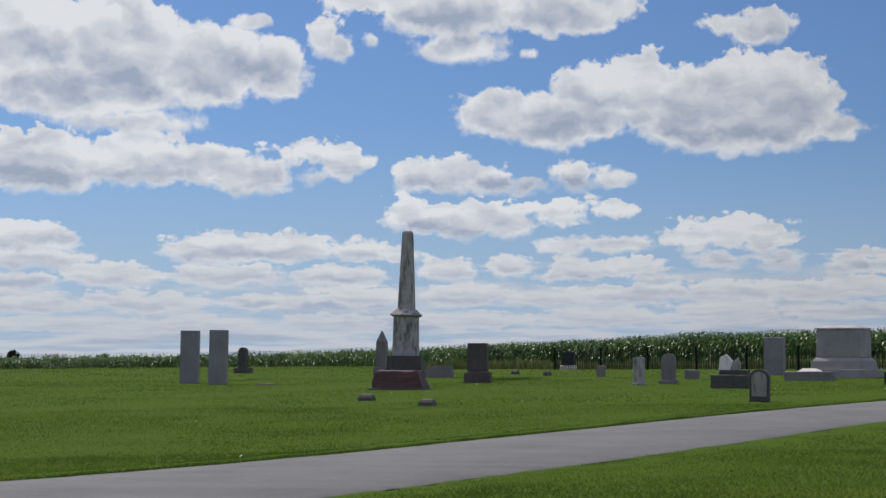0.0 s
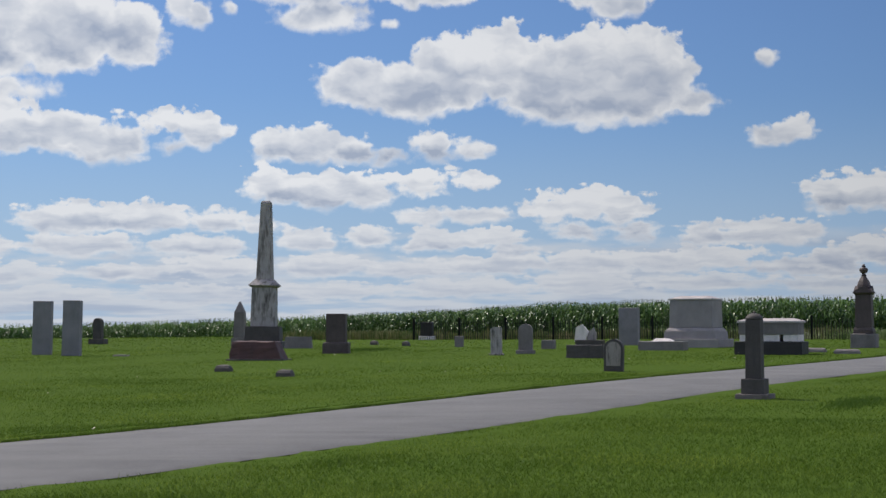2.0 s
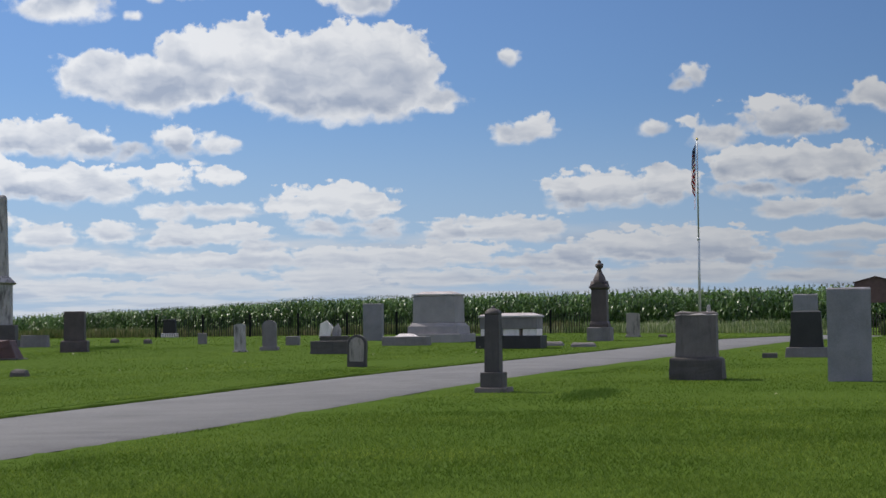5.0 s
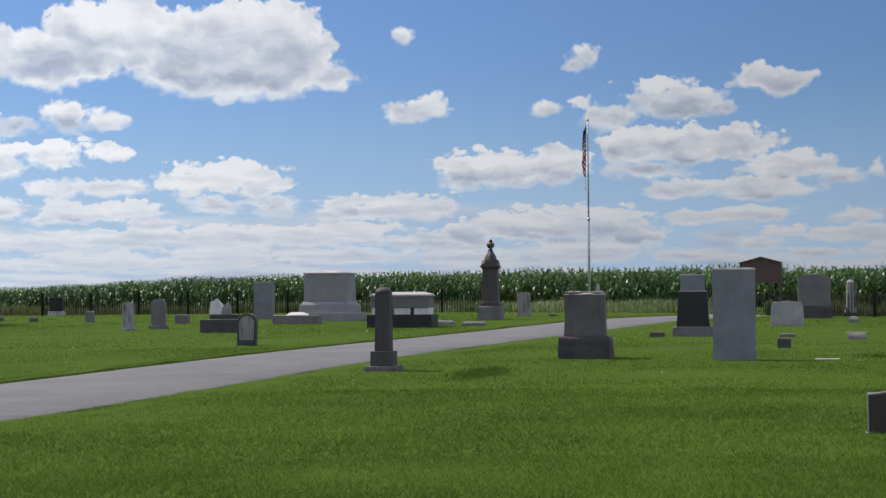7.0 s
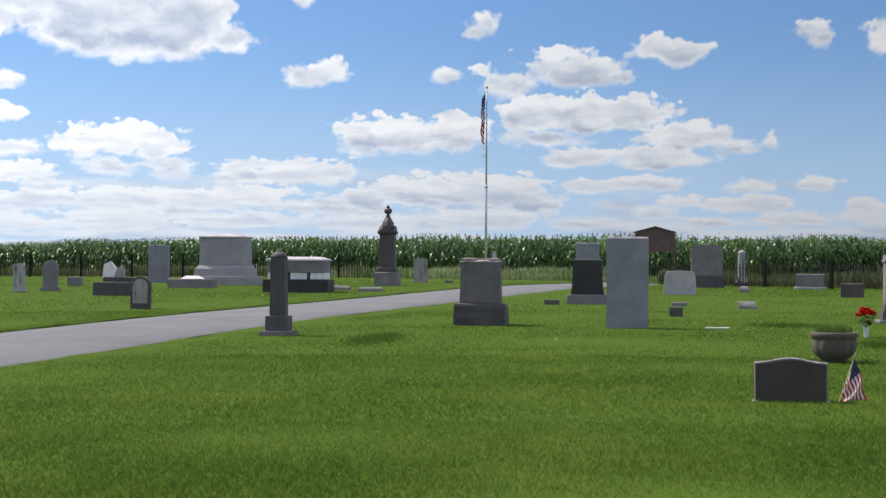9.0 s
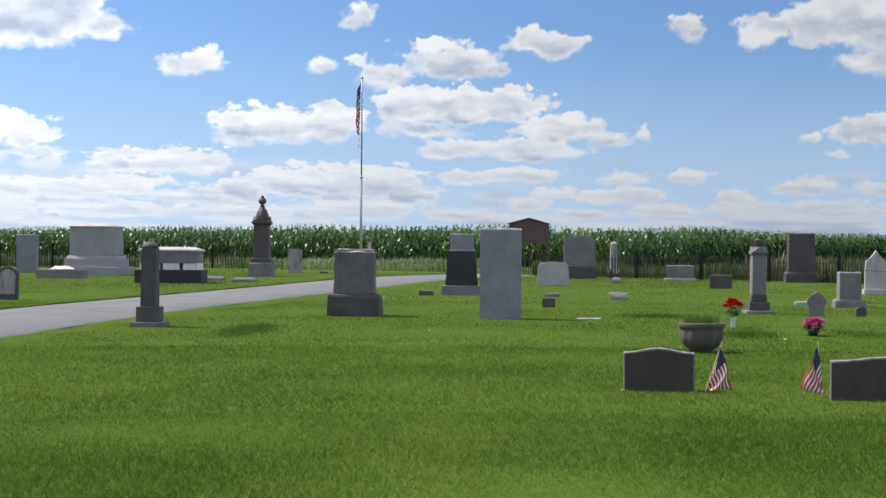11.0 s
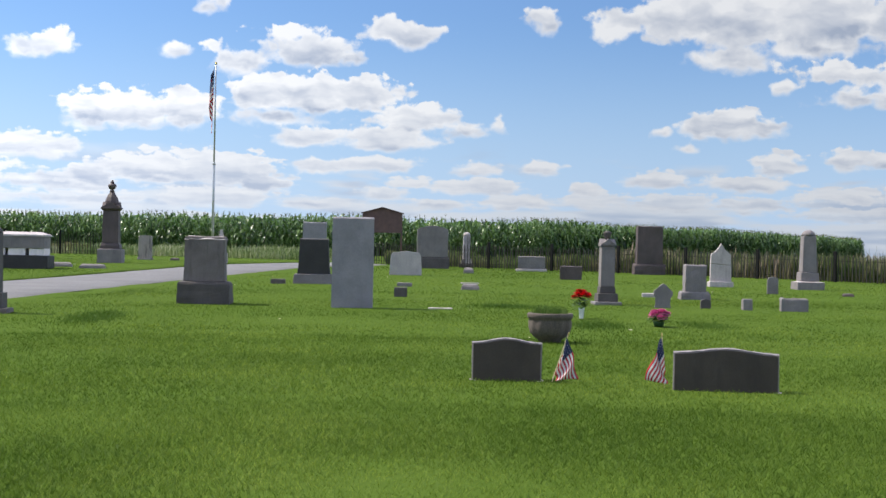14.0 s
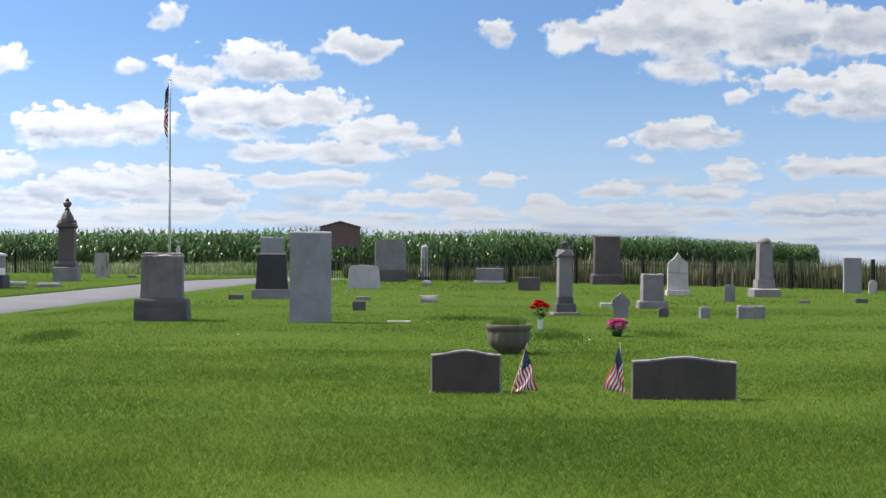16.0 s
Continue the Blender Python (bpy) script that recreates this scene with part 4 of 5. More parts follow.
def tapered_dark():
    s = thing("headstone", 15.62, 36.7, -26, "black polished tapered headstone on a grey base", "gravestone", GROUP)
    bm = block(1.04, 0.52, 0.0, 0.27, 1.00, 0.48, bevel=0.02)
    worn(bm, 0.010, 4, 5.0, 5.0)
    part("base", bm, GRANITE, s)
    part("die", prism([(-0.42, 0.27), (0.42, 0.27), (0.39, 0.50), (0.36, 1.15), (-0.36, 1.15), (-0.39, 0.50)], 0.3, 0.012), GRANITE_BLACK, s)
    part("cap", block(0.72, 0.30, 1.145, 1.175, 0.70, 0.28, bevel=0.006), GRANITE, s)


tapered_dark()
slab_stone(17.62, 41.4, -26, 0.67, 0.3, 1.55, GRANITE_BLUE, "light grey granite slab with a rough lit top", top=0.04)
slab_stone(12.02, 26.4, -26, 0.76, 0.3, 1.66, GRANITE_BLUE, "tall plain blue-grey granite slab with a rough top edge", top=0.03)


def sign_board():
    s = thing("sign_board", 25.2, 52.8, -26, "brown gabled sign board on two posts", "sign")
    for sx in (-1, 1):
        bm = block(0.07, 0.07, 0.0, 1.95, bevel=0.004)
        bmesh.ops.translate(bm, verts=bm.verts, vec=(sx * 0.72, 0, 0))
        part("post", bm, BOARD, s)
    part("panel", prism([(-0.74, 1.26), (0.74, 1.26), (0.74, 1.98), (0.0, 2.18), (-0.74, 1.98)], 0.08, 0.004), BOARD, s)
    for sx in (-1, 1):
        bm = prism([(0.0, 2.18), (sx * 0.80, 1.965), (sx * 0.80, 2.005), (0.0, 2.225)], 0.22, 0.003)
        part("roof_slope", bm, SHINGLE, s)


sign_board()


def trapezoid_stone():
    s = thing("headstone", 21.15, 42.6, -26, "pale grey wedge-shaped granite headstone", "gravestone", GROUP)
    bm = prism([(-0.50, 0.0), (0.50, 0.0), (0.46, 0.62), (0.40, 0.72), (0.0, 0.76), (-0.40, 0.72), (-0.46, 0.62)], 0.36, 0.012)
    part("slab", bm, GRANITE_LIGHT, s)


trapezoid_stone()
die_on_base(25.58, 49.4, -26, (1.20, 0.48, 0.40), (1.10, 0.40, 1.12), (GRANITE, GRANITE_DARK), "broad grey granite stone with a rough peaked crown", crown=0.13)
s, z = stacked("small_obelisk", 27.79, 50.9, -26, "small pale round-topped obelisk on stepped dark base", [
    ("base", 0.54, 0.54, 0.16, 0.53, 0.53, GRANITE_DARK, 0.008), ("step", 0.40, 0.40, 0.20, 0.34, 0.34, MARBLE, 0.004), ("shaft", 0.29, 0.29, 0.85, 0.25, 0.25, MARBLE, 0.003)])
part("dome", lathe([(0.135, z), (0.13, z + 0.05), (0.10, z + 0.10), (0.04, z + 0.135)], 14), MARBLE, s, smooth=True)
die_on_base(28.21, 46.9, -30, (1.10, 0.34, 0.07), (0.96, 0.24, 0.44), (GRANITE, FOOTING), "low wide grey headstone on a thin pale base")
slab_stone(24.94, 39.2, -30, 0.64, 0.3, 0.40, GRANITE_BROWN, "low brown granite block headstone", rough=0.008)
marker(14.79, 30.0, -26, 0.28, 0.2, 0.21, GRANITE_DARK, "small dark upright marker block", False)
marker(17.36, 35.0, -26, 0.38, 0.3, 0.09, GRANITE, "flat grey marker stone in the grass", False)
marker(18.19, 33.1, -26, 0.44, 0.3, 0.14, GRANITE, "slanted grey marker with a pale top", True)
marker(24.38, 44.5, -26, 0.34, 0.25, 0.18, GRANITE, "slanted grey marker with a pale top", True)
marker(13.55, 25.8, -26, 0.45, 0.28, 0.02, FOOTING, "pale flat marker flush with the lawn", False)
marker(20.1, 36.6, -26, 0.50, 0.3, 0.02, FOOTING, "pale flat marker flush with the lawn", False)


def cross_gable():
    s, z = stacked("gabled_monument", 17.84, 26.7, -23, "slim grey granite monument with cross-gabled top and finial", [
        ("footing", 0.56, 0.56, 0.09, 0.55, 0.55, GRANITE, 0.006), ("base", 0.42, 0.42, 0.17, 0.41, 0.41, GRANITE_DARK, 0.004),
        ("step", 0.33, 0.33, 0.14, 0.31, 0.31, GRANITE_DARK, 0.0), ("shaft", 0.29, 0.29, 0.82, 0.275, 0.275, GRANITE, 0.003)])
    w = 0.32
    for k, rot in enumerate((0, 90)):
        bm = prism([(-w / 2, z), (w / 2, z), (w / 2, z + 0.03), (0.0, z + 0.15), (-w / 2, z + 0.03)], w - 0.004 * k, 0.004)
        bmesh.ops.rotate(bm, verts=bm.verts, cent=(0, 0, 0), matrix=Matrix.Rotation(radians(rot), 3, "Z"))
        part("gable", bm, GRANITE, s)
    part("finial", lathe([(0.05, z + 0.10), (0.045, z + 0.16), (0.075, z + 0.20), (0.08, z + 0.26), (0.09, z + 0.28), (0.03, z + 0.31)], 12), GRANITE_DARK, s, smooth=True)


cross_gable()
die_on_base(30.81, 43.5, -24, (1.08, 0.52, 0.36), (0.88, 0.36, 1.28), (GRANITE_BROWN, GRANITE_BROWN), "tall brown granite headstone with a rough chipped top", rock=0.034)


def shield_stone():
    s = thing("headstone", 18.31, 25.4, -31, "small shield-shaped weathered grey headstone", "gravestone", GROUP, lean=(0, 1.0))
    bm = prism([(-0.175, 0.0), (0.175, 0.0), (0.13, 0.13), (0.135, 0.24), (0.19, 0.29), (0.18, 0.37), (0.10, 0.41), (0.06, 0.48), (0.0, 0.515), (-0.06, 0.48), (-0.10, 0.41), (-0.18, 0.37), (-0.19, 0.29), (-0.135, 0.24), (-0.13, 0.13)], 0.13, 0.012)
    part("tablet", bm, GRANITE, s)


shield_stone()
marker(20.73, 29.3, -31, 0.28, 0.2, 0.09, GRANITE_LIGHT, "flat pale marker stone in the grass", False)
die_on_base(21.27, 28.3, -24, (0.68, 0.42, 0.17), (0.48, 0.30, 0.60), (GRANITE, GRANITE), "squat grey headstone with a chipped top on a pale base", rock=0.038)


def gabled_white():
    s = thing("headstone", 26.71, 34.35, -27, "white marble headstone with a pointed gable and a crack", "gravestone", GROUP)
    bm = block(0.66, 0.36, 0.0, 0.17, bevel=0.02)
    worn(bm, 0.01, 3, 6.0, 8.0)
    part("base", bm, MARBLE_GREY, s)
    out = [(-0.29, 0.17), (0.29, 0.17), (0.28, 0.62), (-0.285, 0.66)]
    part("tablet", prism(out, 0.12, 0.008), MARBLE_GREY, s)
    out = [(-0.285, 0.672), (0.28, 0.632), (0.27, 0.92), (0.20, 0.96), (0.11, 1.05), (0.06, 1.12), (0.0, 1.21), (-0.06, 1.12), (-0.11, 1.05), (-0.20, 0.96), (-0.27, 0.92)]
    part("gable", prism(out, 0.12, 0.008), MARBLE_GREY, s)


gabled_white()
tablet(19.06, 25.0, -31, 0.20, 0.13, 0.19, 0.05, GRANITE_DARK, "tiny dark round-topped marker stone")
slab_stone(19.53, 24.3, -25, 0.18, 0.16, 0.23, GRANITE, "tiny square marker post", rough=0.004)
slab_stone(20.28, 23.8, -29, 0.52, 0.22, 0.25, GRANITE, "low grey slant headstone with a rough top", top=0.03, rough=0.008)
tablet(25.33, 30.5, -33, 0.27, 0.10, 0.42, 0.08, GRANITE, "small grey round-topped headstone")


def round_obelisk():
    # The wash takes light granite to paint sun on the base's upper side.
    s, z = stacked("round_topped_obelisk", 28.28, 32.6, -26, "grey granite obelisk with rounded top on stepped base", [
        ("base", 0.74, 0.74, 0.23, 0.73, 0.73, GRANITE, 0.008), ("wash", 0.73, 0.73, 0.02, 0.54, 0.54, GRANITE_LIGHT, 0.0), ("step", 0.50, 0.50, 0.24, 0.48, 0.48, GRANITE, 0.006), ("shaft", 0.40, 0.40, 0.98, 0.34, 0.34, GRANITE, 0.003)])
    part("dome", lathe([(0.19, z), (0.18, z + 0.06), (0.14, z + 0.12), (0.05, z + 0.165)], 16), GRANITE, s, smooth=True)


round_obelisk()
slab_stone(32.66, 33.8, -33, 0.50, 0.2, 1.03, GRANITE_BLUE, "plain blue-grey granite slab near the fence")
tablet(32.88, 33.2, -33, 0.24, 0.1, 0.38, 0.09, MARBLE, "tiny white round-topped headstone")
marker(26.42, 29.0, -33, 0.28, 0.2, 0.07, GRANITE_BROWN, "small low marker in the grass")
marker(27.72, 28.4, -33, 0.30, 0.2, 0.11, GRANITE_DARK, "small dark marker block in the grass", False)


def serpentine(x, y, turn, w, h, d, label):
    s = thing("headstone", x, y, turn, label, "gravestone", GROUP)

    def outline(inset):
        hw = w / 2 - inset
        pts = [(-hw, 0.0), (hw, 0.0)]
        for k in range(15):
            u = 1 - 2 * k / 14
            pts.append((u * hw, h + 0.03 - inset - 0.042 * (0.5 - 0.5 * math.cos(math.pi * min(1.0, abs(u) * 1.12)))))
        return pts
    bm = prism(outline(0.0), d, 0.02)
    for v in bm.verts:
        if v.co.z > 0.02:
            v.co += noise.noise_vector(v.co * 23.0 + Vector((x, y, 0))) * 0.007
    part("die", bm, GRANITE, s, "grey rock-pitched sides and top")
    face = prism(outline(0.014), 0.02, 0.003)
    bmesh.ops.translate(face, verts=face.verts, vec=(0, -d / 2 - 0.002, 0))
    part("face", face, GRANITE_CHAR, s, "sawn dark grey face")
    for sx in (-1, 1):
        bm = block(0.07, d + 0.03, 0.0, 0.036, bevel=0.006)
        worn(bm, 0.012, 3, 9.0, sx + x)
        bmesh.ops.translate(bm, verts=bm.verts, vec=(sx * (w / 2 - 0.01), 0, 0))
        part("footing", bm, FOOTING, s, "pale concrete footing showing at the end")
    return s


serpentine(8.16, 14.05, -30, 0.71, 0.43, 0.20, "dark grey granite headstone with a gently arched top")
serpentine(9.71, 12.45, -36, 1.02, 0.42, 0.20, "wide dark grey granite headstone with a gently arched top")
# ---- flags, planter, flowers ----
def cloth(name, parent, fn, nu, nv, mat):
    """A sheet of cloth; fn(u, v) gives its place, and u, v its pattern."""
    verts = [fn(i / nu, j / nv) for j in range(nv + 1) for i in range(nu + 1)]
    faces = [(j * (nu + 1) + i, j * (nu + 1) + i + 1, (j + 1) * (nu + 1) + i + 1, (j + 1) * (nu + 1) + i) for j in range(nv) for i in range(nu)]
    me = bpy.data.meshes.new(name)
    me.from_pydata(verts, [], faces)
    uv = me.uv_layers.new(name="cloth")
    for loop in me.loops:
        k = loop.vertex_index
        uv.data[loop.index].uv = ((k % (nu + 1)) / nu, (k // (nu + 1)) / nv)
    me.materials.append(mat)
    me.shade_smooth()
    ob = new(name, me)
    ob.parent = parent
    solid = ob.modifiers.new("thickness", "SOLIDIFY")
    solid.thickness = 0.002
    return ob


def grave_flag(x, y, lean_side, swing, label):
    s = thing("grave_flag", x, y, -33, label, "flag", "grave flags", sink=0.05)
    tilt = Matrix.Rotation(radians(lean_side), 3, "Y")
    bm = lathe([(0.005, 0.0), (0.005, 0.56), (0.004, 0.57)], 8)
    bmesh.ops.rotate(bm, verts=bm.verts, cent=(0, 0, 0), matrix=tilt)
    part("stick", bm, STICK, s)
    bm = lathe([(0.004, 0.56), (0.009, 0.57), (0.008, 0.58), (0.002, 0.60)], 8)
    bmesh.ops.rotate(bm, verts=bm.verts, cent=(0, 0, 0), matrix=tilt)
    part("spear_tip", bm, GILT, s)

    def hang(u, v):
        # the hoist runs along the stick; the fly has fallen and hangs in soft folds
        top = tilt @ Vector((0, 0, 0.555 - 0.31 * (1 - v)))
        down = 0.43 * u * (0.36 + 0.64 * v)
        out = swing * (0.135 * u * (0.15 + 0.85 * v) - 0.05 * u * (1 - v)) + 0.012 * math.sin(9 * u + 4 * v)
        fold = 0.030 * math.sin(10 * u + 6 * v) * u - 0.02 * u
        return (top.x + out, top.y - 0.012 + fold, top.z - down)
    cloth("flag_cloth", s, hang, 18, 13, FLAG)
    return s


grave_flag(8.455, 13.68, 18, 0.85, "small striped stars flag drooping from a leaning stick")
grave_flag(9.335, 12.93, -4, -1.25, "small striped stars flag drooping beside a headstone")


def planter():
    s = thing("planter", 11.28, 18.26, -31, "round ribbed concrete planter bowl with sparse green growth", "planter", sink=0.0)
    bm = bmesh.new()
    prof = [(0.13, 0.0), (0.15, 0.012), (0.16, 0.04), (0.215, 0.075), (0.262, 0.135), (0.282, 0.21), (0.286, 0.29), (0.284, 0.32), (0.306, 0.33), (0.312, 0.385), (0.305, 0.40), (0.272, 0.40), (0.262, 0.35), (0.0, 0.345)]
    rings, n = [], 48
    for r, z in prof:
        ring = []
        for k in range(n):
            a = 2 * math.pi * k / n
            rr = r * (1 + (0.035 * math.cos(12 * a) if 0.06 < z < 0.30 else 0.0))
            ring.append(bm.verts.new((rr * math.cos(a), rr * math.sin(a), z)))
        rings.append(ring)
    for a, b in zip(rings, rings[1:-1]):
        for k in range(n):
            bm.faces.new((a[k], a[(k + 1) % n], b[(k + 1) % n], b[k]))
    bm.faces.new(rings[0][::-1])
    bm.verts.index_update()
    for v in rings[-1]:
        bm.verts.remove(v)
    part("bowl", bm, CONCRETE, s, smooth=True)
    bm = bmesh.new()
    bmesh.ops.create_circle(bm, cap_ends=True, segments=32, radius=0.252)
    bmesh.ops.translate(bm, verts=bm.verts, vec=(0, 0, 0.362))
    part("soil", bm, SOIL, s)
    rng = np.random.default_rng(5)
    v, f = [], []
    for k in range(700):
        a, r = rng.uniform(0, 6.28), 0.24 * math.sqrt(rng.uniform())
        h, ln = 0.03 + 0.14 * rng.uniform() ** 2, rng.uniform(0, 6.28)
        x, y, w = r * math.cos(a), r * math.sin(a), rng.uniform(0.004, 0.010)
        o = len(v)
        v += [(x - w, y, 0.36), (x + w, y, 0.36), (x + 0.04 * math.cos(ln), y + 0.04 * math.sin(ln), 0.36 + h)]
        f.append((o, o + 1, o + 2))
    ob = arrays_object("sprigs", v, f, [WEED])
    ob.parent = s


planter()


def bouquet(name, x, y, mat, label, vase, n, spread, z0, seed, big=1.0):
    s = thing(name, x, y, 0, label, "flowers", sink=0.0)
    if vase:
        part("vase", lathe([(0.035, 0.0), (0.04, 0.02), (0.045, 0.14), (0.06, 0.19), (0.052, 0.19), (0.04, 0.15)], 16), PLASTIC, s, "white plastic vase", smooth=True)
    else:
        part("pot", lathe([(0.07, 0.0), (0.09, 0.07), (0.095, 0.09), (0.08, 0.09)], 16), LEAF_DARK, s, smooth=True)
    rng = np.random.default_rng(seed)
    for k in range(n):
        a, r = k * 2.4, spread * math.sqrt((k + 0.5) / n)
        hx, hy, hz = r * math.cos(a), r * math.sin(a), z0 + 0.10 * (1 - (r / spread) ** 2) + rng.uniform(-0.02, 0.02)
        bm = bmesh.new()
        for ring, (cnt, tilt, wide) in enumerate(((5, 0.3, 0.055), (6, 0.8, 0.070), (7, 1.25, 0.078), (6, 1.8, 0.070))):
            for j in range(cnt):
                b, size = 2 * math.pi * j / cnt + ring, wide * big
                d = Vector((math.cos(b) * math.sin(tilt), math.sin(b) * math.sin(tilt), math.cos(tilt)))
                sd = Vector((-math.sin(b), math.cos(b), 0)) * size * 0.6
                c = Vector((hx, hy, hz))
                tip = c + d * size
                q = [bm.verts.new(c), bm.verts.new(c + d * size * 0.55 + sd), bm.verts.new(tip), bm.verts.new(c + d * size * 0.55 - sd)]
                bm.faces.new(q)
        part("bloom", bm, mat, s)
    bm = bmesh.new()
    for k in range(120):
        a, r, h = rng.uniform(0, 6.28), rng.uniform(0.01, spread * 0.9), rng.uniform(0.5, 1.0) * z0
        c = Vector((r * math.cos(a), r * math.sin(a), h))
        d = Vector((math.cos(a), math.sin(a), rng.uniform(-0.3, 0.6))).normalized() * 0.09
        sd = Vector((-math.sin(a), math.cos(a), 0)) * 0.022
        bm.faces.new([bm.verts.new(c), bm.verts.new(c + d * 0.5 + sd), bm.verts.new(c + d), bm.verts.new(c + d * 0.5 - sd)])
    part("leaves", bm, LEAF_DARK, s)
    return s


bouquet("flower_vase", 14.66, 22.7, PETAL_RED, "red artificial flowers in a white grave vase", True, 12, 0.15, 0.36, 1)
bouquet("flower_pot", 14.77, 20.6, PETAL_PINK, "pink artificial flowers low in a dark pot", False, 9, 0.16, 0.15, 2, 1.2)


def flagpole():
    s = thing("flagpole", 18.28, 52.1, 0, "tall thin metal flagpole with a limp striped flag", "flagpole", sink=0.05)
    part("lower_pole", lathe([(0.045, 0.0), (0.045, 3.6), (0.03, 3.62)], 14), POLE, s, smooth=True)
    part("collar", lathe([(0.055, 3.56), (0.055, 3.64), (0.03, 3.65)], 14), POLE, s, smooth=True)
    part("upper_pole", lathe([(0.03, 3.6), (0.026, 7.08), (0.01, 7.09)], 14), POLE, s, smooth=True)
    part("ball", lathe([(0.01, 7.07), (0.04, 7.10), (0.045, 7.13), (0.03, 7.165), (0.005, 7.18)], 12), GILT, s, smooth=True)

    def limp(u, v):
        # hoist of 1.2 m at the pole, the fly fallen straight down in folds
        z = 7.0 - 1.15 * (1 - v)
        fall = 1.22 * u * (1 - 0.08 * v)
        swell = math.sin(math.pi * min(1.0, u * 1.5 + 0.05)) + 0.35 * u
        side = -0.04 - 0.17 * swell * (0.55 + 0.45 * (1 - v)) - 0.03 * math.sin(13 * u + 4 * v) * swell
        deep = 0.03 * math.sin(8 * v + 6 * u) * swell + 0.30 * u - 0.05 * v
        return (side * math.cos(0.33) + deep * 0.3, side * -0.3 + deep, z - fall)
    cloth("flag_cloth", s, limp, 22, 16, FLAG)


flagpole()
s, z = stacked("pointed_monument", 19.25, 53.9, -24, "pale pointed stone near the foot of the flagpole", [
    ("base", 0.46, 0.46, 0.42, 0.44, 0.44, GRANITE_LIGHT, 0.01), ("die", 0.34, 0.34, 0.45, 0.26, 0.26, GRANITE_LIGHT, 0.004), ("tip", 0.18, 0.18, 0.40, 0.10, 0.10, GRANITE_LIGHT, 0.006)])

# ---- fence ----
def fence(points, spacing, label, tall, bars):
    """Dark posts with rails, and slim dark pickets between them."""
    wires = (0.16, tall - 0.30)
    thick = 0.006
    s = thing("fence", *points[0], 0, label, "fence", sink=0.0)
    org = s.matrix_world.translation.copy()
    post_me, bar_me = bpy.data.meshes.new("post"), bpy.data.meshes.new("picket")
    bm = block(0.095, 0.095, -0.1, tall, bevel=0.008)
    bm.to_mesh(post_me)
    bm.free()
    head = tall - 0.16
    bm = block(0.028, 0.018, 0.02, head, 0.026, 0.016, bevel=0.0)
    tip = bm.verts.new((0, 0, head + 0.05))
    for e in [e for e in bm.edges if all(abs(v.co.z - head) < 1e-5 for v in e.verts)]:
        bm.faces.new((*e.verts, tip))
    bm.to_mesh(bar_me)
    bm.free()
    post_me.materials.append(IRON)
    bar_me.materials.append(PICKET)
    rng = random.Random(4)
    for (x0, y0), (x1, y1) in zip(points, points[1:]):
        length = math.hypot(x1 - x0, y1 - y0)
        n = max(1, round(length / spacing))
        turn = math.atan2(y1 - y0, x1 - x0)
        for k in range(n):
            ax, ay, bx, by = (x0 + (x1 - x0) * k / n, y0 + (y1 - y0) * k / n, x0 + (x1 - x0) * (k + 1) / n, y0 + (y1 - y0) * (k + 1) / n)
            za, zb = float(lie(ax, ay)), float(lie(bx, by))
            ob = new("post", post_me)
            ob.parent = s
            ob.matrix_basis = Matrix.Translation((ax - org.x, ay - org.y, za - org.z)) @ Matrix.Rotation(turn, 4, "Z")
            for up in wires:
                bm = bmesh.new()
                d = Vector((bx - ax, by - ay, zb - za))
                side = Vector((-d.y, d.x, 0)).normalized() * thick * 0.7
                a = Vector((ax - org.x, ay - org.y, za - org.z + up))
                ring = [[bm.verts.new(p + side * sx + Vector((0, 0, thick * sz))) for sx, sz in ((-1, -1), (1, -1), (1, 1), (-1, 1))] for p in (a, a + d)]
                bm.faces.new(ring[0])
                bm.faces.new(ring[1][::-1])
                for j in range(4):
                    bm.faces.new((ring[0][j], ring[0][(j + 1) % 4], ring[1][(j + 1) % 4], ring[1][j]))
                part("wire", bm, IRON, s)
            for j in range(1, bars):
                t = j / bars
                ob = new("picket", bar_me)
                ob.parent = s
                px, py, pz = ax + (bx - ax) * t, ay + (by - ay) * t, za + (zb - za) * t
                ob.matrix_basis = Matrix.LocRotScale((px - org.x, py - org.y, pz - org.z), Euler((rng.uniform(-0.03, 0.03), rng.gauss(0, 0.014), turn)), (rng.uniform(0.9, 1.2), 1, rng.uniform(0.92, 1.04)))
    return s


fence([(-0.66, 78.0), (19.6, 69.0)], 2.45, "dark iron picket fence along the corn", 1.10, 20)
fence([(25.4, 54.1), (30.5, 44.9), (35.5, 32.3), (38.0, 26.0)], 2.6, "dark iron picket fence before dry weeds", 0.96, 23)

# ---- corn ----
EDGE = [(-34.0, 215.0), (-20.0, 208.0), (-14.0, 200.0), (-8.6, 172.0), (-3.4, 148.0), (0.8, 128.0), (7.0, 101.0), (15.0, 86.0), (25.0, 82.0), (31.0, 85.0), (38.0, 108.0), (42.8, 134.0)]


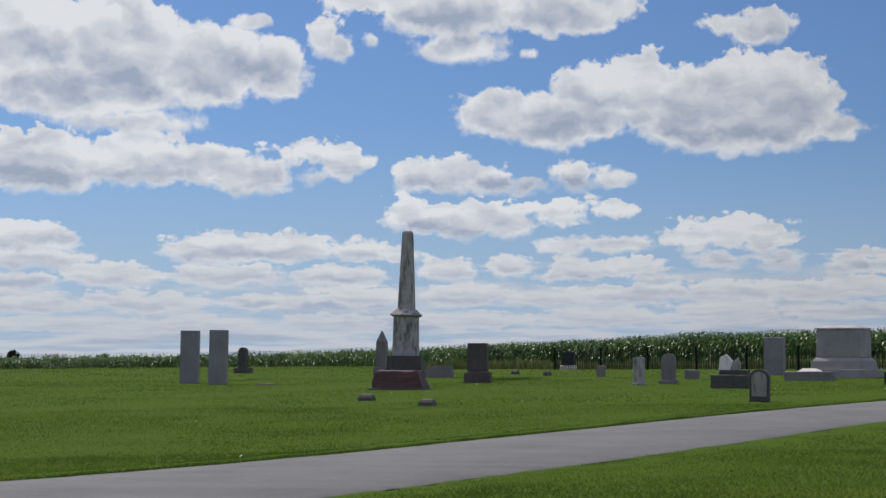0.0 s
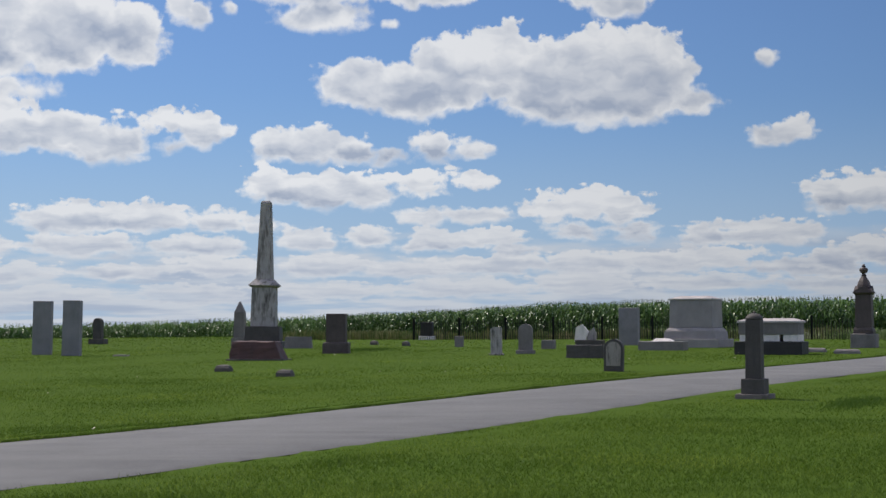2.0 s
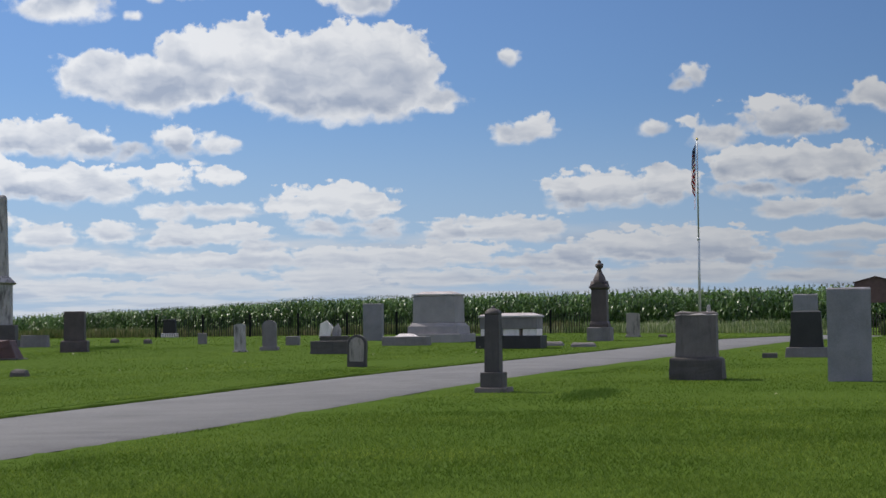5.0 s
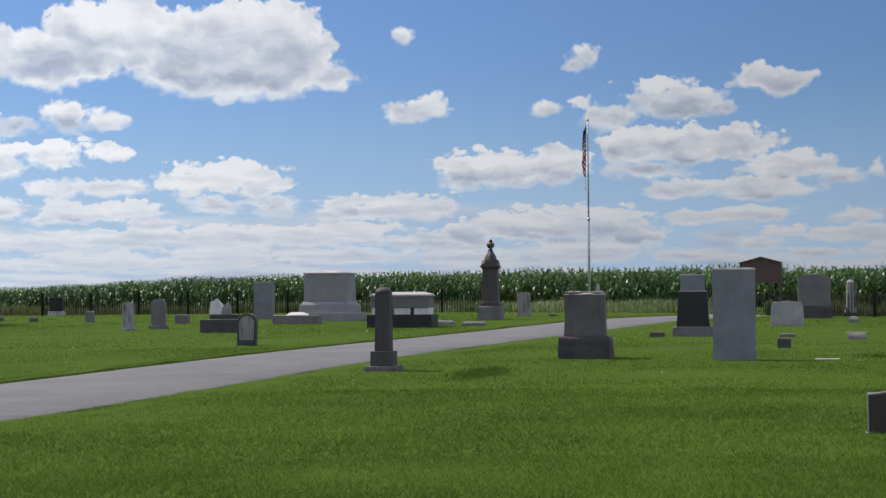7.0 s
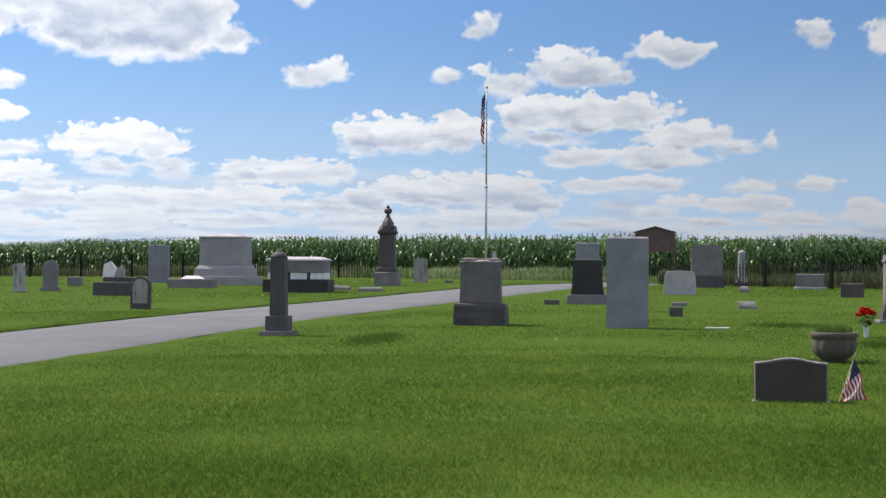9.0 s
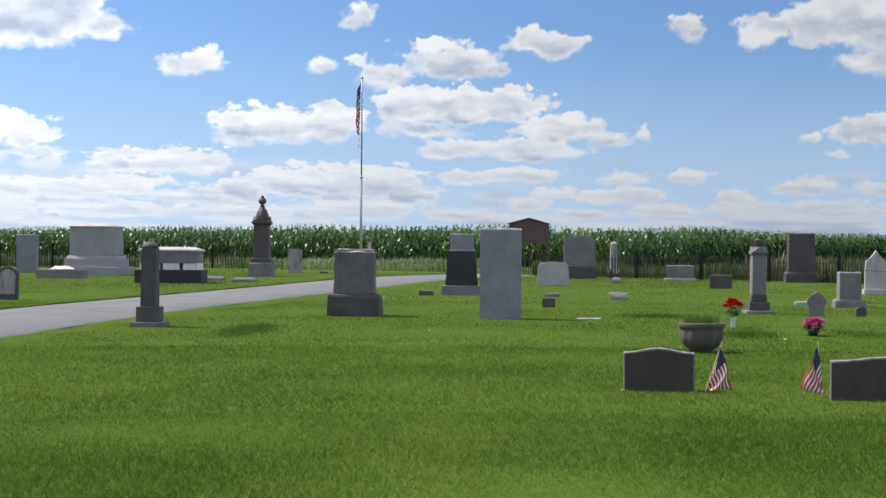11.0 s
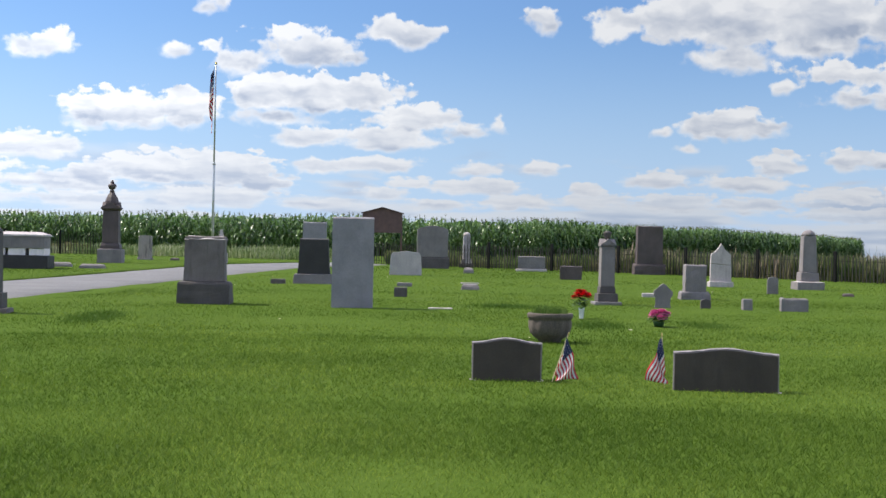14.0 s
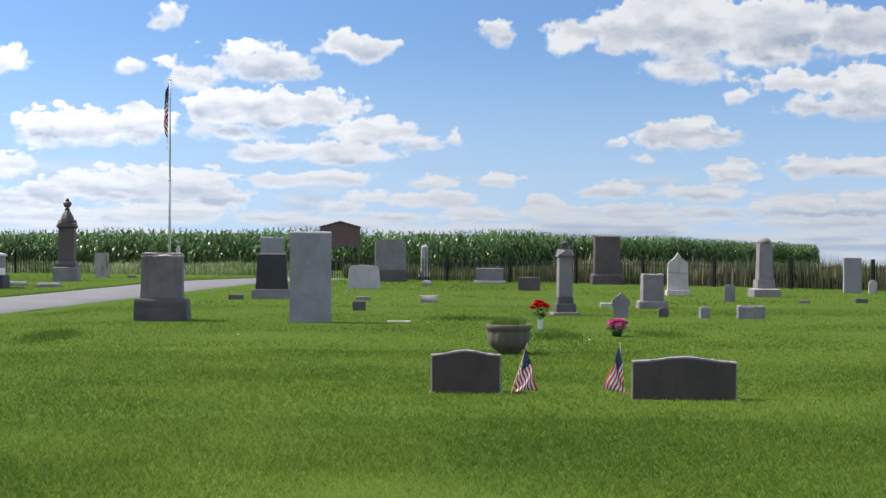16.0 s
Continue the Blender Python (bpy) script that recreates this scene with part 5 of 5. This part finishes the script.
def corn_field():
    """Stalks with arching leaves and tassels in rows along the field's edge, and the close stand behind them."""
    rng = np.random.default_rng(11)
    way = np.array([(d * math.sin(radians(a)), d * math.cos(radians(a))) for a, d in EDGE])
    spots = []
    for p, q in zip(way, way[1:]):
        length = np.hypot(*(q - p))
        far = np.hypot(*((p + q) / 2))
        step = 0.28 if far < 150 else 0.42
        n = int(length / step)
        t = (np.arange(n) + rng.uniform(-0.3, 0.3, n)) / max(n, 1)
        line = p + (q - p) * t[:, None]
        out = line / np.linalg.norm(line, axis=1)[:, None]
        for row in range(6 if far < 150 else 3):
            spots.append(line + out * (row * 0.76 + rng.uniform(-0.1, 0.1, n))[:, None] + rng.uniform(-0.05, 0.05, (n, 2)))
    # the field's far corner runs back from the edge
    p = way[-1]
    for row in range(5):
        k = np.arange(0, 60, 0.35)
        out = p / np.linalg.norm(p)
        spots.append(p + out * k[:, None] + np.array([-out[1], out[0]]) * (row * -0.0 + row * 0.7) + rng.uniform(-0.1, 0.1, (len(k), 2)))
    s = np.concatenate(spots)
    n = len(s)
    z = lie(s[:, 0], s[:, 1])
    h = rng.normal(2.14, 0.055, n) + np.clip((np.hypot(s[:, 0], s[:, 1]) - 150) / 50, 0, 1) * 0.2 + 0.10 * np.sin(s[:, 0] * 0.5) * np.cos(s[:, 1] * 0.37)
    V, F, M = [], [], []
    count = 0

    def add(verts, faces, mat):
        nonlocal count
        # verts: (n, k, 3); faces: (m, 3)
        k = verts.shape[1]
        V.append(verts.reshape(-1, 3))
        base = count + np.arange(verts.shape[0])[:, None, None] * k
        F.append((base + np.asarray(faces)[None]).reshape(-1, 3))
        M.append(np.full(verts.shape[0] * len(faces), mat))
        count += verts.shape[0] * k
    root = np.stack([s[:, 0], s[:, 1], z], 1)
    ang0 = rng.uniform(0, 6.28, n)
    # stalk
    w = 0.018
    tri = np.stack([root + [-w, 0, 0], root + [w, 0, 0], root + np.stack([0 * h, 0 * h, h], 1)], 1)
    add(tri, [(0, 1, 2)], 0)
    for leaf in range(11):
        a = ang0 + leaf * 2.75 + rng.normal(0, 0.35, n)
        base_z = h * (0.14 + 0.07 * leaf) + rng.normal(0, 0.04, n)
        ln = rng.uniform(0.28, 0.58, n) * (1.0 if leaf < 7 else 0.8)
        rise = rng.uniform(0.22, 0.44, n) * (1.0 if leaf < 6 else 0.85)
        fall = rng.uniform(0.15, 0.60, n)
        d = np.stack([np.cos(a), np.sin(a), 0 * a], 1)
        sd = np.stack([-np.sin(a), np.cos(a), 0 * a], 1)
        b = root + np.stack([0 * h, 0 * h, base_z], 1)
        up = np.array([0, 0, 1.0])
        wd = rng.uniform(0.045, 0.078, n)[:, None]
        mid = b + d * (ln * 0.45)[:, None] + up * (rise * 0.8)[:, None]
        far = b + d * (ln * 0.80)[:, None] + up * (rise - fall * 0.35)[:, None]
        tip = b + d * ln[:, None] + up * (rise - fall)[:, None]
        verts = np.stack([b, mid - sd * wd, mid + sd * wd, far - sd * wd * 0.7, far + sd * wd * 0.7, tip], 1)
        add(verts, [(0, 1, 2), (1, 3, 2), (2, 3, 4), (3, 5, 4)], 0)
    for sp in range(4):
        a = ang0 + sp * 1.7
        b = root + np.stack([0 * h, 0 * h, h - 0.06], 1)
        tip = b + np.stack([0.09 * np.cos(a), 0.09 * np.sin(a), rng.uniform(0.11, 0.19, n)], 1)
        sd = np.stack([-np.sin(a), np.cos(a), 0 * a], 1) * 0.009
        add(np.stack([b - sd, b + sd, tip], 1), [(0, 1, 2)], 1)
    # the close stand behind the first rows
    ks = 90
    tt = np.linspace(0, len(way) - 1.001, ks * 5)
    i = tt.astype(int)
    fr = (tt - i)[:, None]
    line = way[i] * (1 - fr) + way[np.minimum(i + 1, len(way) - 1)] * fr
    out = line / np.linalg.norm(line, axis=1)[:, None]
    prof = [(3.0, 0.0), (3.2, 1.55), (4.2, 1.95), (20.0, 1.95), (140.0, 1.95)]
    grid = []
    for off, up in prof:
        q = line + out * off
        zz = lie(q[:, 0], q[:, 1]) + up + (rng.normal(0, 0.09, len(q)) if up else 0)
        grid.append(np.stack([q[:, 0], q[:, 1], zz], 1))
    grid = np.stack(grid, 1)
    m, k = grid.shape[:2]
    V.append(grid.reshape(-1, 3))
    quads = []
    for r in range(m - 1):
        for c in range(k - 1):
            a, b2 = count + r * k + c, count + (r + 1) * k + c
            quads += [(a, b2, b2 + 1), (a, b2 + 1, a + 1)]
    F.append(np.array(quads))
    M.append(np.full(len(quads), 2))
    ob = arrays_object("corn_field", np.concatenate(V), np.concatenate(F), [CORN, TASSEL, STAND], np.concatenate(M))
    return tagged(ob, "tall green tasselled corn standing in close rows", "corn", kind="stuff")


corn_field()


def weeds(name, pts, wide, count, height, mat, label, seed):
    """Rough grass and weeds in a strip along a line."""
    rng = np.random.default_rng(seed)
    pts = np.array(pts, dtype=float)
    seg = rng.integers(0, len(pts) - 1, count)
    t = rng.uniform(0, 1, count)[:, None]
    p = pts[seg] * (1 - t) + pts[seg + 1] * t
    out = p / np.linalg.norm(p, axis=1)[:, None]
    p = p + out * rng.uniform(0, wide, count)[:, None]
    clump = np.array([noise.noise((x * 0.35, y * 0.35, seed)) for x, y in p])
    h = height * np.clip(0.75 + 0.8 * clump + rng.normal(0, 0.18, count), 0.15, 1.6)
    a = rng.uniform(0, 6.28, count)
    lean = rng.uniform(0.05, 0.35, count) * h
    w = rng.uniform(0.010, 0.028, count)
    z = lie(p[:, 0], p[:, 1])
    base = np.stack([p[:, 0], p[:, 1], z], 1)
    sd = np.stack([np.cos(a), np.sin(a), 0 * a], 1) * w[:, None]
    tip = base + np.stack([-np.sin(a) * lean, np.cos(a) * lean, h], 1)
    mid = base * 0.45 + tip * 0.55 + np.stack([0 * h, 0 * h, 0.10 * h], 1)
    v = np.stack([base - sd * 0.6, base + sd * 0.6, mid + sd, mid - sd, tip], 1).reshape(-1, 3)
    o = np.arange(count)[:, None, None] * 5
    f = (o + np.array([(0, 1, 2), (0, 2, 3), (3, 2, 4)])[None]).reshape(-1, 3)
    ob = arrays_object(name, v, f, [mat])
    return tagged(ob, label, "weeds", kind="stuff")


weeds("dry_weeds", [(30.6, 46.4), (33.0, 40.5), (36.0, 33.0), (39.0, 26.0)], 5.0, 34000, 0.74, STRAW, "dry tan grass and weeds behind the fence", 3)
weeds("fence_weeds", [(26.2, 54.6), (30.6, 46.4)], 8.0, 12000, 0.42, WEED_DULL, "dull green weeds between fence and corn", 9)
weeds("roadside_weeds", [(9.0, 77.0), (18.0, 70.0), (23.5, 62.5), (26.5, 57.0)], 9.0, 16000, 0.44, WEED_PALE, "rank green weeds between the fence and the corn", 5)
weeds("field_edge_weeds", [(-9.0, 85.0), (-1.0, 79.5), (9.0, 75.0), (19.0, 70.5)], 5.0, 12000, 0.45, WEED_DULL, "rough weeds along the fence foot", 7)


def litter():
    """Pale fallen leaves and clover heads scattered over the lawn."""
    rng = np.random.default_rng(31)
    n = 70
    d = np.sqrt(rng.uniform(19 ** 2, 52 ** 2, n))
    a = np.radians(rng.uniform(-22, 48, n))
    x, y = d * np.sin(a), d * np.cos(a)
    keep = lane_gap(x, y) > LANE_HALF + 0.3
    x, y, n = x[keep], y[keep], int(keep.sum())
    z = lie(x, y) + 0.045
    r = rng.uniform(0.010, 0.030, n)
    v = []
    for k in range(n):
        b = rng.uniform(0, 6.28)
        for j in range(4):
            c = b + j * 1.57
            v.append((x[k] + r[k] * math.cos(c) * (1.5 if j % 2 else 0.8), y[k] + r[k] * math.sin(c), z[k] + rng.uniform(0.0, 0.03)))
    o = np.arange(n)[:, None, None] * 4
    f = (o + np.array([(0, 1, 2), (0, 2, 3)])[None]).reshape(-1, 3)
    return tagged(arrays_object("leaf_litter", v, f, [LITTER]), "pale fallen leaves scattered over the lawn", "leaves", kind="stuff")


litter()


def dark_grass_patch(x, y, turn, wide, deep, seed):
    """A patch of thicker, darker grass blades, densest at its middle."""
    rng = np.random.default_rng(seed)
    n = int(wide * deep * 460)
    u, v = np.clip(rng.normal(0, 0.42, n), -1.3, 1.3) * wide / 2, np.clip(rng.normal(0, 0.5, n), -1.2, 1.2) * deep / 2
    c, k = math.cos(radians(turn)), math.sin(radians(turn))
    px, py = x + u * c - v * k, y + u * k + v * c
    base = np.stack([px, py, lie(px, py) - 0.01], 1)
    a, b = rng.uniform(0, 6.28, n), rng.uniform(0, 6.28, n)
    h = rng.uniform(0.035, 0.075, n)
    sd = np.stack([np.cos(a), np.sin(a), 0 * a], 1) * rng.uniform(0.005, 0.009, n)[:, None]
    tip = base + np.stack([np.cos(b) * h * 0.8, np.sin(b) * h * 0.8, h], 1)
    vs = np.stack([base - sd, base + sd, tip], 1).reshape(-1, 3)
    return tagged(arrays_object("lush_grass", vs, np.arange(3 * n).reshape(-1, 3), [BLADE_DARK]), "patch of thicker, darker grass in the lawn", "grass", kind="stuff")


for k, (px, py, pw, pd) in enumerate(((6.75, 24.6, 1.1, 3.4), (13.9, 21.1, 1.3, 2.2), (15.6, 20.5, 1.2, 1.8), (15.2, 26.2, 1.6, 1.6), (-2.2, 57.4, 2.0, 3.0))):
    dark_grass_patch(px, py, -24, pw, pd, 60 + k)

# ---- trees on the horizon ----
def far_tree(x, y, h, w, seed):
    s = thing("tree", x, y, 0, "dark round-crowned tree far off on the horizon", "tree", "trees on the horizon", sink=0.1)
    part("trunk", lathe([(0.05 * h, 0.0), (0.035 * h, 0.3 * h), (0.015 * h, 0.6 * h)], 8), BARK, s)
    rng = np.random.default_rng(seed)
    v, f = [], []
    for k in range(900):
        q = rng.normal(0, 1, 3)
        q /= np.linalg.norm(q)
        r = rng.uniform(0.6, 1.0)
        c = np.array([q[0] * w / 2 * r, q[1] * w / 2 * r, 0.62 * h + q[2] * 0.38 * h * r])
        c += 0.12 * w * np.array([math.sin(5 * q[2] + seed), math.cos(4 * q[0]), math.sin(6 * q[1])])
        sz = rng.uniform(0.04, 0.09) * h
        o = len(v)
        for j in range(3):
            v.append(c + rng.normal(0, 1, 3) * sz)
        f.append((o, o + 1, o + 2))
    ob = arrays_object("crown", v, f, [CANOPY])
    ob.parent = s


for az_t, d, h, w, sd in ((-20.1, 900, 6.8, 6.5, 1), (-18.7, 1150, 4.4, 14, 2), (-17.6, 1200, 4.2, 10, 3), (-16.95, 1150, 5.2, 9, 4), (-15.9, 1100, 4.2, 12, 5), (-20.8, 1100, 4.4, 16, 6)):
    far_tree(d * math.sin(radians(az_t)), d * math.cos(radians(az_t)), h, w, sd)

# ---- grass ----
def lawn_grass():
    """Blades of the mown lawn, thick near the camera and thinner further off."""
    rng = np.random.default_rng(21)
    v_all, n_all = [], 0
    for d0, d1, per, hh, ww in ((7.5, 14.0, 2300, 0.037, 0.0044), (14.0, 22.0, 1100, 0.036, 0.0060), (22.0, 36.0, 460, 0.026, 0.0080), (36.0, 62.0, 110, 0.024, 0.015), (62.0, 120.0, 14, 0.03, 0.034)):
        a0, a1 = radians(-24), radians(50)
        area = (a1 - a0) / 2 * (d1 * d1 - d0 * d0)
        n = int(area * per)
        d = np.sqrt(rng.uniform(d0 * d0, d1 * d1, n))
        a = rng.uniform(a0, a1, n)
        x, y = d * np.sin(a), d * np.cos(a)
        hand = lane_hand(x, y)
        keep = lane_gap(x, y) > lane_reach(y, hand) - 0.06 + 0.10 * rng.uniform(-1, 1, n) + np.where(hand > 0, 0.06, 0.0)
        x, y, hand = x[keep], y[keep], hand[keep]
        n = len(x)
        gap = lane_gap(x, y) - LANE_HALF
        z = lie(x, y) + np.where(gap < 1.0, 0.06 * np.clip(1 - gap / 1.0, 0, 1), 0.0) * (gap > -0.3) * (hand < 0)
        tuft = 0.5 + 0.5 * np.sin(x * 2.3 + 1.3 * np.sin(y * 1.7)) * np.cos(y * 2.9 + np.sin(x * 1.1))
        h = hh * (0.75 + 0.18 * tuft + rng.gamma(2.0, 0.14, n))
        b = rng.uniform(0, 6.28, n)
        sd = np.stack([np.cos(b), np.sin(b), 0 * b], 1) * (ww * rng.uniform(0.7, 1.3, n))[:, None]
        c = rng.uniform(0, 6.28, n)
        ln = h * rng.uniform(0.3, 1.5, n)
        base = np.stack([x, y, z - 0.01], 1)
        tip = base + np.stack([np.cos(c) * ln, np.sin(c) * ln, h], 1)
        v_all.append(np.stack([base - sd, base + sd, tip], 1).reshape(-1, 3))
        n_all += n
    v = np.concatenate(v_all)
    ob = arrays_object("lawn_grass", v, np.arange(len(v)).reshape(-1, 3), [BLADE])
    return tagged(ob, "short mown bright green grass blades", "grass", kind="stuff")


lawn_grass()
